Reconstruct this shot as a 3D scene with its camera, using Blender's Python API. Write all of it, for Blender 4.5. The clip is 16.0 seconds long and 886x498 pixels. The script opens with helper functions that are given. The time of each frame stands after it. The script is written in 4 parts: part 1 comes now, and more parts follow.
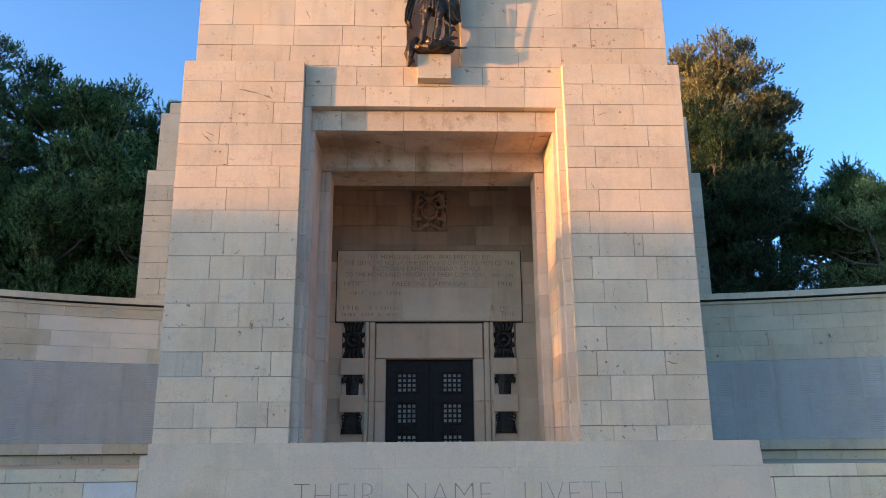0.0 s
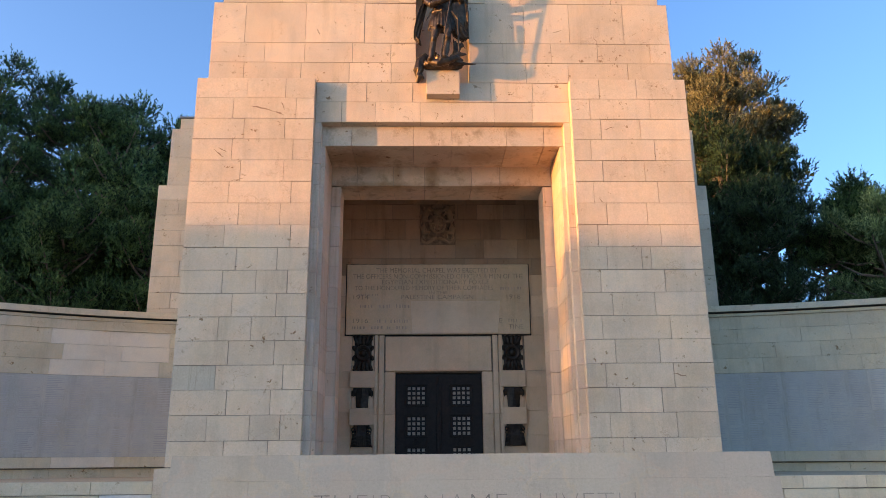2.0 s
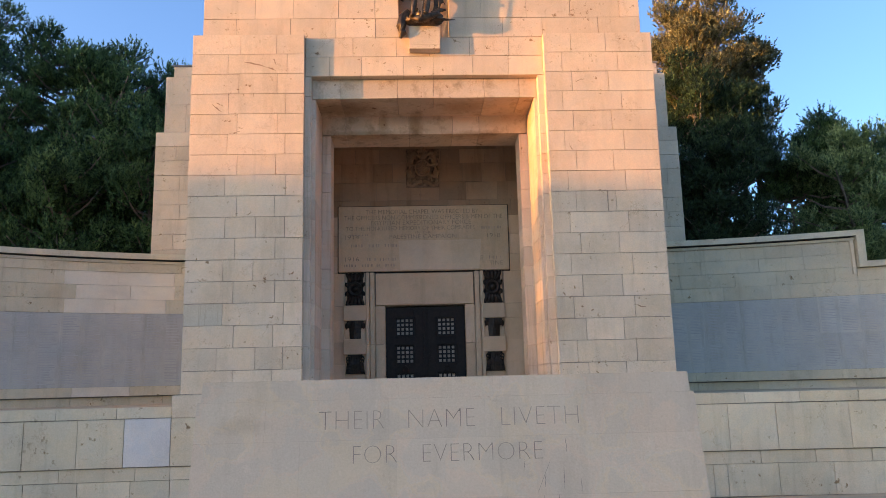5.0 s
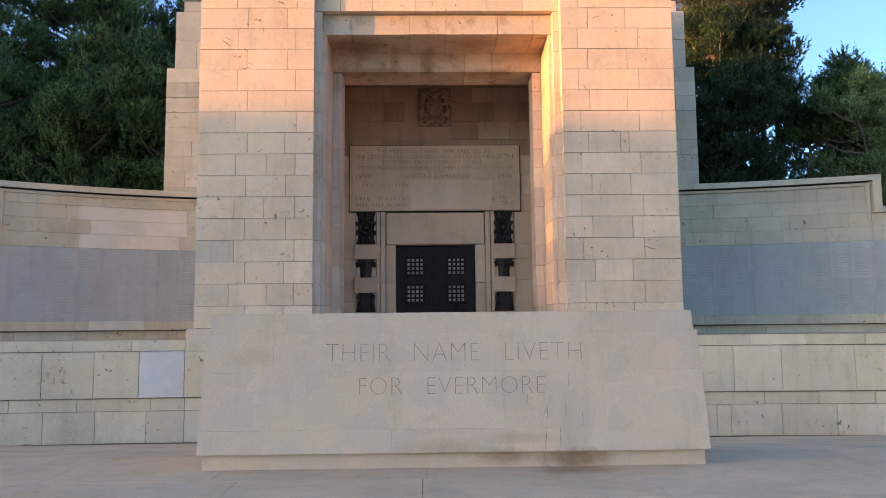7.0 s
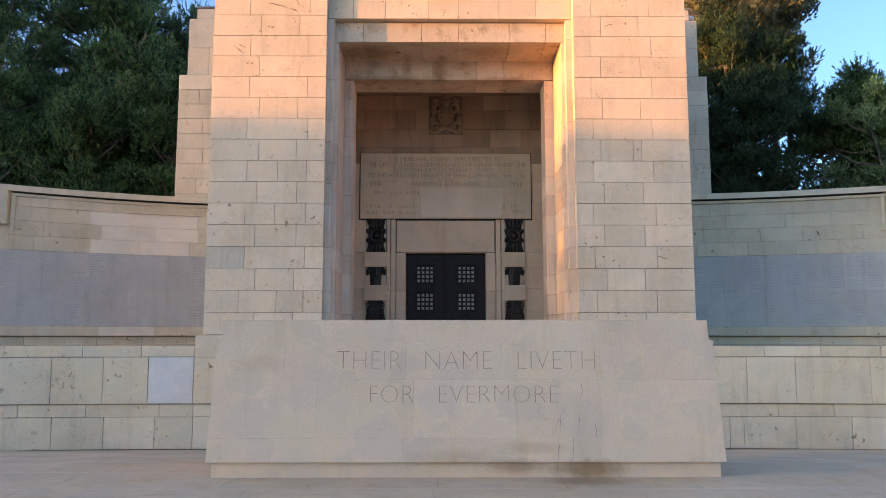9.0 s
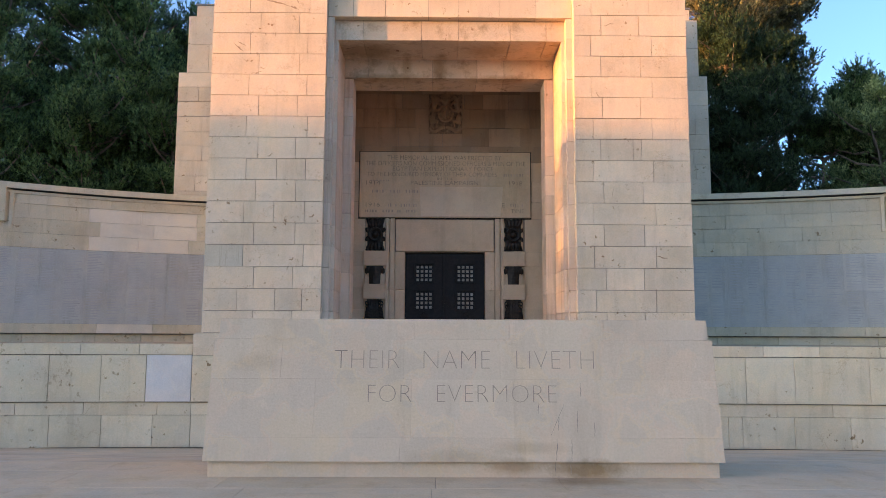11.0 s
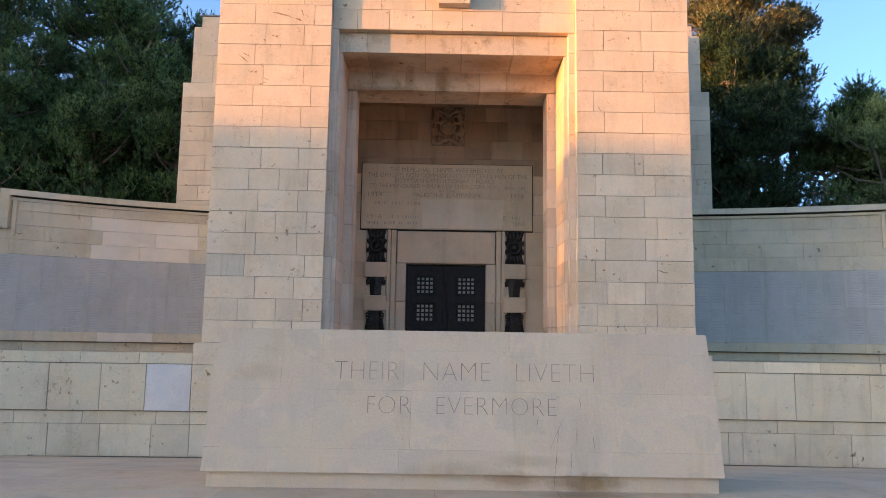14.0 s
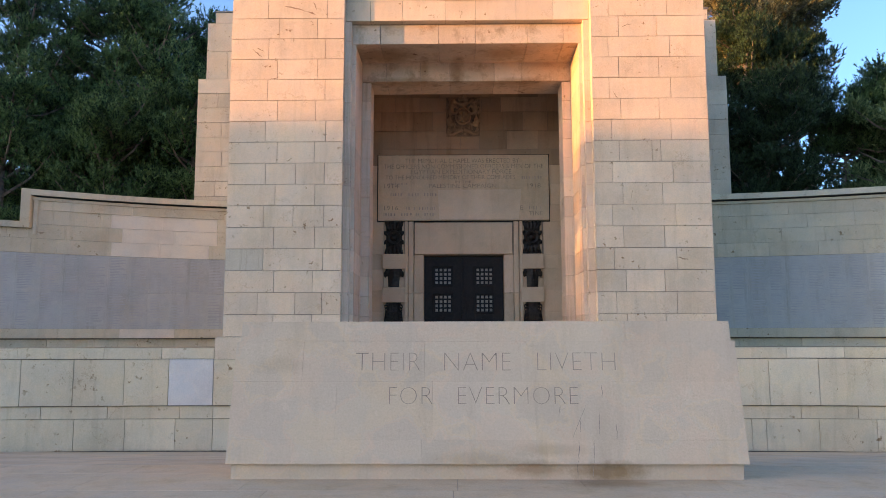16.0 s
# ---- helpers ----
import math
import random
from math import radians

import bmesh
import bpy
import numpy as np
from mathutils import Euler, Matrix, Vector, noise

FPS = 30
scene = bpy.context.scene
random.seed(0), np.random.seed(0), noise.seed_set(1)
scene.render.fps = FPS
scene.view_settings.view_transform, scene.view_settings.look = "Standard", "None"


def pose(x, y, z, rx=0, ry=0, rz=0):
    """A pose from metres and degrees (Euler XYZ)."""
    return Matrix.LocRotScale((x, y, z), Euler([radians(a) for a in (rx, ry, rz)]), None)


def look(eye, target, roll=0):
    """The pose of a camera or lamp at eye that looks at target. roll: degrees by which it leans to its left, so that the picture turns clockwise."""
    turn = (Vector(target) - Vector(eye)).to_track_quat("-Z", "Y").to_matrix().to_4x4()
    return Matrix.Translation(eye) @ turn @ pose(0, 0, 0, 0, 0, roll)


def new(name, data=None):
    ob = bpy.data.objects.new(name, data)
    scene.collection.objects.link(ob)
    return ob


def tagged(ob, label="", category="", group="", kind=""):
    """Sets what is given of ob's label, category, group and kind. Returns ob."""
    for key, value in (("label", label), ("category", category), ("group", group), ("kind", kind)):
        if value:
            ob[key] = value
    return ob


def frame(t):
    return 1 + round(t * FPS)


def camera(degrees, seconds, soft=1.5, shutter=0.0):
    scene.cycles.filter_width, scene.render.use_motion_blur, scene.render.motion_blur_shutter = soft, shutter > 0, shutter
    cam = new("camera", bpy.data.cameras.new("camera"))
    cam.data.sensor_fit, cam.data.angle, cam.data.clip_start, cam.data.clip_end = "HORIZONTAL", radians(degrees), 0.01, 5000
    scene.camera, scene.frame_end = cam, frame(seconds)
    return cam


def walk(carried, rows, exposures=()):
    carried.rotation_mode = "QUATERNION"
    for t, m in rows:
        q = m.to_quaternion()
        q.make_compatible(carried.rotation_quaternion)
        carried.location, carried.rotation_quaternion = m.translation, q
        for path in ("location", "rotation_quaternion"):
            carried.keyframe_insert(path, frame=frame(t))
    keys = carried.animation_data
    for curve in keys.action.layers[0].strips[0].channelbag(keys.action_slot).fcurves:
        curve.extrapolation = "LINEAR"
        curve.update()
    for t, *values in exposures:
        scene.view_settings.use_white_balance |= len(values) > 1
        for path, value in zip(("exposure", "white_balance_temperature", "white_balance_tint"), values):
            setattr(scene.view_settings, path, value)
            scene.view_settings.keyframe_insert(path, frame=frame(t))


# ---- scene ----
cam = camera(60.6, 16.0, soft=0.6)
PATH = [
    (0, (-0.006, 0.369, 1.766), (0.058, 2.303, 2.269), -0.4),
    (0.5, (-0.026, 0.358, 1.762), (0.031, 2.296, 2.253), -0.4),
    (1, (-0.051, 0.352, 1.755), (0.004, 2.294, 2.229), -0.4),
    (1.5, (-0.059, 0.351, 1.754), (-0.007, 2.291, 2.236), -0.4),
    (2, (-0.12, 0.201, 1.757), (-0.068, 2.127, 2.291), -0.5),
    (2.5, (-0.082, -0.037, 1.766), (-0.024, 1.878, 2.341), -0.6),
    (3, (-0.008, -0.325, 1.775), (0.055, 1.585, 2.363), -0.8),
    (3.5, (-0.101, -0.624, 1.803), (-0.03, 1.283, 2.402), -1.0),
    (4, (-0.2, -0.931, 1.789), (-0.119, 0.976, 2.386), -1.3),
    (4.5, (-0.11, -1.183, 1.749), (-0.026, 0.751, 2.251), -1.5),
    (5, (-0.013, -1.383, 1.713), (0.064, 0.585, 2.066), -1.4),
    (5.2, (-0.017, -1.416, 1.718), (0.06, 0.555, 2.049), -1.4),
    (7.3, (0.072, -1.401, 1.628), (0.106, 0.588, 1.827), -0.4),
    (7.5, (0.042, -1.383, 1.631), (0.074, 0.607, 1.83), -0.3),
    (8, (0.034, -1.349, 1.642), (0.054, 0.64, 1.847), -0.2),
    (8.5, (0.023, -1.33, 1.632), (0.041, 0.658, 1.848), -0.1),
    (9, (0.019, -1.323, 1.622), (0.036, 0.664, 1.849), 0.0),
    (11.5, (0.028, -1.287, 1.626), (0.046, 0.7, 1.85), 0.4),
    (12, (0.018, -1.308, 1.619), (0.035, 0.679, 1.847), 0.6),
    (12.5, (0.035, -1.299, 1.631), (0.054, 0.687, 1.87), 0.7),
    (13, (0.044, -1.303, 1.629), (0.065, 0.681, 1.881), 0.8),
    (13.5, (0.027, -1.31, 1.622), (0.049, 0.673, 1.88), 1.0),
    (14, (0.027, -1.313, 1.621), (0.042, 0.67, 1.877), 0.9),
    (14.5, (0.028, -1.309, 1.613), (0.033, 0.675, 1.866), 0.7),
    (15, (0.021, -1.287, 1.614), (0.012, 0.698, 1.859), 0.3),
    (15.5, (0.016, -1.308, 1.612), (-0.004, 0.677, 1.851), -0.1),
    (16, (0.007, -1.299, 1.611), (-0.022, 0.687, 1.844), -0.1),
]
walk(cam, [(t, look(eye, target, roll)) for t, eye, target, roll in PATH],
     [(0.0, 3.52, 7500, 8), (1.0, 3.57, 8400, 15), (3.5, 3.56, 8800, 14), (5.0, 3.60, 9100, 17), (7.5, 3.80, 9150, 18), (16.0, 3.78, 9150, 18)])

# ---- light ----
SUN_AZ, SUN_EL = 74.0, 2.5          # degrees off the facade's normal, above the horizon
SX, SY = math.sin(radians(SUN_AZ)), math.cos(radians(SUN_AZ))
world = bpy.data.worlds.new("world")
scene.world = world
world.use_nodes = True
wn = world.node_tree
sky = wn.nodes.new("ShaderNodeTexSky")
sky.sky_type, sky.sun_disc = "NISHITA", False
sky.sun_elevation, sky.sun_rotation = radians(SUN_EL), radians(180 + SUN_AZ)
sky.altitude, sky.air_density, sky.dust_density, sky.ozone_density = 800, 0.6, 4.0, 3.0
wn.links.new(sky.outputs[0], wn.nodes["Background"].inputs[0])
wn.nodes["Background"].inputs[1].default_value = 0.117
sun_data = bpy.data.lights.new("sun", "SUN")
sun_data.energy, sun_data.angle, sun_data.color = 0.60, radians(0.6), (1.0, 0.50, 0.145)
sun = new("sun", sun_data)
sun.matrix_world = look((0, 0, 40), Vector((0, 0, 40)) + Vector((SX, SY, -math.tan(radians(SUN_EL)))))


# ---- materials ----
def nodes(name):
    m = bpy.data.materials.new(name)
    m.use_nodes = True
    t = m.node_tree
    b = t.nodes["Principled BSDF"]
    return m, t, b


def link(t, a, b):
    t.links.new(a, b)


def noise_node(t, scale, detail=6.0, rough=0.6, vec=None):
    n = t.nodes.new("ShaderNodeTexNoise")
    n.inputs["Scale"].default_value, n.inputs["Detail"].default_value, n.inputs["Roughness"].default_value = scale, detail, rough
    if vec is not None:
        link(t, vec, n.inputs["Vector"])
    return n


def ramp(t, src, stops):
    r = t.nodes.new("ShaderNodeValToRGB")
    el = r.color_ramp.elements
    el[0].position, el[0].color = stops[0][0], (*stops[0][1], 1)
    el[1].position, el[1].color = stops[-1][0], (*stops[-1][1], 1)
    for p, c in stops[1:-1]:
        e = el.new(p)
        e.color = (*c, 1)
    link(t, src, r.inputs[0])
    return r


def mix(t, kind, fac, a, b):
    n = t.nodes.new("ShaderNodeMix")
    n.data_type, n.blend_type = "RGBA", kind
    for k, v in ((0, fac), (6, a), (7, b)):
        if hasattr(v, "is_output"):
            link(t, v, n.inputs[k])
        elif k:
            n.inputs[k].default_value = (*v, 1)
        else:
            n.inputs[k].default_value = v
    return n.outputs[2]


def stone(name, light, dark, vary=0.5, pits=0.5, stain=0.3, rough=0.85, island=False, blotch=0.45, marks=(), drip=0.35, speck=0.6, fine=1.0, pit_size=1.0, patch=0.0, cloudy=0.75):
    """Dressed limestone: each block its own tint, clouds, fine grain, pits and water stains."""
    m, t, b = nodes(name)
    tc = t.nodes.new("ShaderNodeNewGeometry").outputs["Position"]
    if island:
        rnd = t.nodes.new("ShaderNodeNewGeometry").outputs["Random Per Island"]
    else:
        rnd = t.nodes.new("ShaderNodeObjectInfo").outputs["Random"]
    mid = tuple((a + c) / 2 for a, c in zip(light, dark))
    per = ramp(t, rnd, [(0.0, tuple(c + (d - c) * vary for c, d in zip(mid, dark))), (0.5, mid), (0.85, tuple(c + (d - c) * vary for c, d in zip(mid, light))), (1.0, light)])
    cloud = noise_node(t, 0.9, 5, 0.62, tc)
    cr = ramp(t, cloud.outputs[0], [(0.3, (0.80, 0.79, 0.77)), (0.55, (1, 1, 1)), (0.75, (1.10, 1.06, 1.0))])
    col = mix(t, "MULTIPLY", cloudy, per.outputs[0], cr.outputs[0])
    hue = noise_node(t, 1.7, 3, 0.5, tc)
    hr = ramp(t, hue.outputs[0], [(0.30, (0.93, 0.98, 1.06)), (0.5, (1, 1, 1)), (0.70, (1.06, 0.985, 0.93))])
    col = mix(t, "MULTIPLY", blotch, col, hr.outputs[0])
    fray = noise_node(t, 7, 5, 0.7, tc)
    if patch:
        # mended and weathered areas: cloudy cells of cooler, pinker and yellower stone, and pale scuffs
        bend = t.nodes.new("ShaderNodeVectorMath")
        bend.operation = "MULTIPLY_ADD"
        bend.inputs[1].default_value = (0.55, 0.55, 0.55)
        wander = noise_node(t, 2.4, 4, 0.65, tc)
        link(t, wander.outputs["Color"], bend.inputs[0])
        link(t, tc, bend.inputs[2])
        cell = t.nodes.new("ShaderNodeTexVoronoi")
        cell.feature = "SMOOTH_F1"
        cell.inputs["Scale"].default_value, cell.inputs["Smoothness"].default_value = 2.6, 0.6
        link(t, bend.outputs[0], cell.inputs["Vector"])
        apart = t.nodes.new("ShaderNodeSeparateColor")
        link(t, cell.outputs["Color"], apart.inputs[0])
        tint = ramp(t, apart.outputs[0], [(0.15, (0.93, 0.94, 0.95)), (0.35, (1.05, 0.98, 0.94)), (0.5, (0.98, 0.995, 0.99)), (0.65, (1.06, 1.01, 0.91)), (0.85, (0.92, 0.925, 0.92))])
        col = mix(t, "MULTIPLY", patch, col, tint.outputs[0])
        scuff = noise_node(t, 4.5, 8, 0.72, bend.outputs[0])
        pale = ramp(t, scuff.outputs[0], [(0.58, (0, 0, 0)), (0.68, (patch * 0.45,) * 3)])
        col = mix(t, "MIX", pale.outputs[0], col, tuple(min(1, c * 1.12) for c in light))
    for mx, my, mz, ra, rb, rc, amount in marks:
        mp = t.nodes.new("ShaderNodeMapping")
        mp.vector_type = "TEXTURE"
        mp.inputs["Location"].default_value, mp.inputs["Scale"].default_value = (mx, my, mz), (ra, rb, rc)
        link(t, tc, mp.inputs[0])
        ln = t.nodes.new("ShaderNodeVectorMath")
        ln.operation = "LENGTH"
        link(t, mp.outputs[0], ln.inputs[0])
        ad = t.nodes.new("ShaderNodeMath")
        ad.operation = "ADD"
        link(t, ln.outputs["Value"], ad.inputs[0])
        link(t, fray.outputs[0], ad.inputs[1])
        mr = ramp(t, ad.outputs[0], [(0.55, (amount,) * 3), (1.0, (0, 0, 0))])
        mr.color_ramp.elements[1].position = 1.0
        half = t.nodes.new("ShaderNodeMath")
        half.operation = "MULTIPLY"
        half.inputs[1].default_value = 0.62
        link(t, ad.outputs[0], half.inputs[0])
        t.links.remove(mr.inputs[0].links[0])
        link(t, half.outputs[0], mr.inputs[0])
        col = mix(t, "MULTIPLY", mr.outputs[0], col, (0.50, 0.40, 0.28))
    grain = noise_node(t, 38, 4, 0.7, tc)
    gr = ramp(t, grain.outputs[0], [(0.3, (0.80, 0.79, 0.77)), (0.7, (1.10, 1.09, 1.08))])
    col = mix(t, "MULTIPLY", speck, col, gr.outputs[0])
    stretch = t.nodes.new("ShaderNodeMapping")
    stretch.inputs["Scale"].default_value = (2.6 * fine, 2.6 * fine, drip)
    link(t, tc, stretch.inputs[0])
    drips = noise_node(t, 1.3, 6, 0.65, stretch.outputs[0])
    dr = ramp(t, drips.outputs[0], [(0.52, (0, 0, 0)), (0.74, (1, 1, 1))])
    sc = t.nodes.new("ShaderNodeMath")
    sc.operation = "MULTIPLY"
    sc.inputs[1].default_value = stain
    link(t, dr.outputs[0], sc.inputs[0])
    col = mix(t, "MULTIPLY", sc.outputs[0], col, (0.56, 0.52, 0.46))
    pit = noise_node(t, 12 / pit_size, 4, 0.6, tc)
    where = noise_node(t, 1.6, 3, 0.6, tc)
    pr = ramp(t, pit.outputs[0], [(0.62, (0, 0, 0)), (0.67, (1, 1, 1))])
    wr = ramp(t, where.outputs[0], [(0.50, (0, 0, 0)), (0.62, (1, 1, 1))])
    pm = t.nodes.new("ShaderNodeMath")
    pm.operation = "MULTIPLY"
    link(t, pr.outputs[0], pm.inputs[0])
    link(t, wr.outputs[0], pm.inputs[1])
    ps = t.nodes.new("ShaderNodeMath")
    ps.operation = "MULTIPLY"
    ps.inputs[1].default_value = pits
    link(t, pm.outputs[0], ps.inputs[0])
    col = mix(t, "MULTIPLY", ps.outputs[0], col, (0.42, 0.30, 0.20))
    warp = t.nodes.new("ShaderNodeVectorMath")
    warp.operation = "MULTIPLY_ADD"
    warp.inputs[1].default_value = (0.5, 0.5, 0.5)
    link(t, fray.outputs["Color"], warp.inputs[0])
    link(t, tc, warp.inputs[2])
    vor = t.nodes.new("ShaderNodeTexVoronoi")
    vor.feature = "DISTANCE_TO_EDGE"
    vor.inputs["Scale"].default_value = 1.3
    link(t, warp.outputs[0], vor.inputs["Vector"])
    vr = ramp(t, vor.outputs["Distance"], [(0.0, (1, 1, 1)), (0.018, (0, 0, 0))])
    spot = noise_node(t, 1.1, 3, 0.6, tc)
    sr = ramp(t, spot.outputs[0], [(0.52, (0, 0, 0)), (0.60, (pits * 0.45,) * 3)])
    vm = t.nodes.new("ShaderNodeMath")
    vm.operation = "MULTIPLY"
    link(t, vr.outputs[0], vm.inputs[0])
    link(t, sr.outputs[0], vm.inputs[1])
    col = mix(t, "MULTIPLY", vm.outputs[0], col, (0.52, 0.36, 0.26))
    link(t, col, b.inputs["Base Color"])
    b.inputs["Roughness"].default_value = rough
    b.inputs["Specular IOR Level"].default_value = 0.25
    hgt = t.nodes.new("ShaderNodeMath")
    hgt.operation = "SUBTRACT"
    link(t, grain.outputs[0], hgt.inputs[0])
    link(t, ps.outputs[0], hgt.inputs[1])
    bump = t.nodes.new("ShaderNodeBump")
    bump.inputs["Strength"].default_value, bump.inputs["Distance"].default_value = 0.6, 0.010
    link(t, hgt.outputs[0], bump.inputs["Height"])
    link(t, bump.outputs[0], b.inputs["Normal"])
    return m


def plain(name, color, rough=0.6, metal=0.0, scale=12.0, spread=0.35, bump=0.2):
    m, t, b = nodes(name)
    tc = t.nodes.new("ShaderNodeNewGeometry").outputs["Position"]
    n = noise_node(t, scale, 6, 0.65, tc)
    lo, hi = tuple(c * (1 - spread) for c in color), tuple(min(1, c * (1 + spread)) for c in color)
    r = ramp(t, n.outputs[0], [(0.3, lo), (0.7, hi)])
    link(t, r.outputs[0], b.inputs["Base Color"])
    b.inputs["Roughness"].default_value, b.inputs["Metallic"].default_value = rough, metal
    bp = t.nodes.new("ShaderNodeBump")
    bp.inputs["Strength"].default_value, bp.inputs["Distance"].default_value = bump, 0.004
    link(t, n.outputs[0], bp.inputs["Height"])
    link(t, bp.outputs[0], b.inputs["Normal"])
    return m


LIME = stone("limestone", (0.79, 0.60, 0.43), (0.62, 0.465, 0.33), 0.45, 0.95, 0.3, pit_size=1.3, patch=0.35)
LIME_ALTAR = stone("limestone_smooth", (0.700, 0.530, 0.388), (0.630, 0.478, 0.352), 0.4, 0.12, 0.28, blotch=0.0, speck=0.35, patch=0.75, cloudy=0.25, marks=(
    (1.80, 7.6, 0.09, 0.48, 0.35, 0.13, 0.85), (1.70, 7.6, 0.50, 0.12, 0.3, 0.45, 0.14), (0.95, 7.6, 0.12, 0.35, 0.35, 0.11, 0.6), (0.3, 7.6, 0.22, 0.7, 0.35, 0.12, 0.28), (1.1, 7.6, 0.34, 0.5, 0.3, 0.08, 0.3), (-2.05, 7.7, 1.30, 0.36, 0.3, 0.13, 0.22)))
LIME_OLD = stone("limestone_weathered", (0.79, 0.635, 0.445), (0.63, 0.50, 0.345), 0.5, 0.9, 0.4, pit_size=1.7, patch=0.4)
LIME_MOULD = stone("limestone_mouldy", (0.74, 0.565, 0.42), (0.52, 0.39, 0.28), 0.5, 1.0, 1.0, drip=2.2, pit_size=1.8, patch=0.3, marks=((-1.75, 16.9, 8.62, 1.0, 0.6, 0.2, 0.8), (0.1, 17.4, 8.35, 0.22, 0.6, 0.4, 0.7), (1.35, 16.8, 8.62, 0.8, 0.5, 0.2, 0.55), (-1.2, 17.5, 8.15, 1.3, 0.6, 0.12, 0.6), (1.6, 17.5, 8.12, 0.9, 0.6, 0.12, 0.6), (-0.75, 17.4, 8.4, 0.16, 0.5, 0.35, 0.55)))
LIME_JAMB = stone("limestone_jamb", (0.82, 0.61, 0.45), (0.64, 0.465, 0.345), 0.5, 0.7, 0.75, drip=0.2, fine=1.6, pit_size=1.4)
LIME_MOSS = stone("limestone_algae_streaked", (0.64, 0.53, 0.40), (0.52, 0.43, 0.32), 0.4, 0.5, 1.0, drip=0.3, fine=3.2)
LIME_ROOM = stone("limestone_chapel", (0.84, 0.625, 0.43), (0.68, 0.50, 0.34), 0.6, 0.3, 0.3)
# browner upper porch stone; the shade up there is put into its colour
LIME_BROWN_SHADED = stone("limestone_brown_shaded", (0.585, 0.405, 0.275), (0.35, 0.238, 0.155), 0.7, 0.5, 0.6, patch=0.4)
NEW_STONE = stone("limestone_replaced", (0.73, 0.655, 0.585), (0.66, 0.59, 0.53), 0.5, 0.1, 0.15, patch=0.5)
PANEL = stone("name_panel_stone", (0.62, 0.56, 0.49), (0.50, 0.455, 0.40), 0.45, 0.1, 0.5, drip=0.25, patch=0.4)
NEW_WARM = stone("limestone_newer", (0.88, 0.72, 0.555), (0.82, 0.665, 0.505), 0.5, 0.15, 0.1)
JOINT = plain("mortar", (0.29, 0.225, 0.175), 0.95)
GAP_SHADE = plain("coping_gap_shade", (0.09, 0.07, 0.055), 0.95)
PAVE = stone("paving_stone", (0.70, 0.495, 0.325), (0.57, 0.405, 0.268), 0.45, 0.15, 0.35, blotch=0.6, patch=0.5, marks=((1.75, 7.4, 0.0, 0.55, 0.28, 0.3, 0.6),))
CUT = plain("incised_letter", (0.36, 0.265, 0.195), 0.9, 0, 2.5, 0.4)
CUT_SOFT = plain("incised_letter_worn", (0.33, 0.25, 0.18), 0.9, 0, 3.0, 0.5)
NAME_CUT = plain("incised_names", (0.475, 0.425, 0.385), 0.9, 0, 1.6, 0.2)
BRONZE = plain("bronze", (0.085, 0.055, 0.035), 0.44, 0.75, 9, 0.6, 0.5)
BRONZE_DARK = plain("dark_bronze", (0.030, 0.021, 0.016), 0.42, 0.55, 14, 0.6, 0.3)
DOOR_BRONZE = plain("door_bronze", (0.013, 0.009, 0.007), 0.72, 0.1, 14, 0.6, 0.3)
SOIL = plain("dry_earth", (0.27, 0.205, 0.14), 0.95, 0, 3)
LEAD = plain("lead_cap", (0.20, 0.19, 0.18), 0.7)


# ---- mesh helpers ----
def mesh_object(name, verts, faces, material, parent=None, label=""):
    me = bpy.data.meshes.new(name)
    me.from_pydata(verts, [], faces)
    me.update()
    me.materials.append(material)
    ob = new(name, me)
    ob.parent = parent
    if label:
        ob["label"] = label
    return ob


def part(name, bm, material, parent, label="", smooth=False):
    me = bpy.data.meshes.new(name)
    bmesh.ops.recalc_face_normals(bm, faces=bm.faces)
    bm.to_mesh(me)
    bm.free()
    me.materials.append(material)
    if smooth:
        for p in me.polygons:
            p.use_smooth = True
    ob = new(name, me)
    ob.parent = parent
    if label:
        ob["label"] = label
    return ob


def sculpt(name, bm, material, parent, voxel, label="", soften=3):
    """Fuses the forms in bm into one cast or carved skin."""
    me = bpy.data.meshes.new(name)
    bm.to_mesh(me)
    bm.free()
    tmp = bpy.data.objects.new("tmp", me)
    scene.collection.objects.link(tmp)
    fuse = tmp.modifiers.new("fuse", "REMESH")
    fuse.mode, fuse.voxel_size, fuse.use_smooth_shade = "VOXEL", voxel, True
    if soften:
        ease = tmp.modifiers.new("ease", "SMOOTH")
        ease.factor, ease.iterations = 0.5, soften
    out = bpy.data.meshes.new_from_object(tmp.evaluated_get(bpy.context.evaluated_depsgraph_get()))
    bpy.data.objects.remove(tmp)
    out.materials.clear()
    out.materials.append(material)
    ob = new(name, out)
    ob.parent = parent
    if label:
        ob["label"] = label
    return ob


def sweep(bm, pts, radii, segs=8, flat_y=1.0):
    """A tapering round form along a line of points."""
    pts = [Vector(p) for p in pts]
    rings = []
    for i, p in enumerate(pts):
        d = (pts[min(i + 1, len(pts) - 1)] - pts[max(i - 1, 0)]).normalized()
        q = d.to_track_quat("Z", "Y").to_matrix()
        ring = []
        for k in range(segs):
            a = 2 * math.pi * k / segs
            o = q @ Vector((radii[i] * math.cos(a), radii[i] * math.sin(a), 0))
            ring.append(bm.verts.new(p + Vector((o.x, o.y * flat_y, o.z))))
        rings.append(ring)
    for a, b in zip(rings, rings[1:]):
        for k in range(segs):
            bm.faces.new((a[k], a[(k + 1) % segs], b[(k + 1) % segs], b[k]))
    bm.faces.new(rings[0][::-1])
    bm.faces.new(rings[-1])


def empty(name, label, category, kind="", group=""):
    return tagged(new(name), label, category, group, kind)


BOX_FACES = []


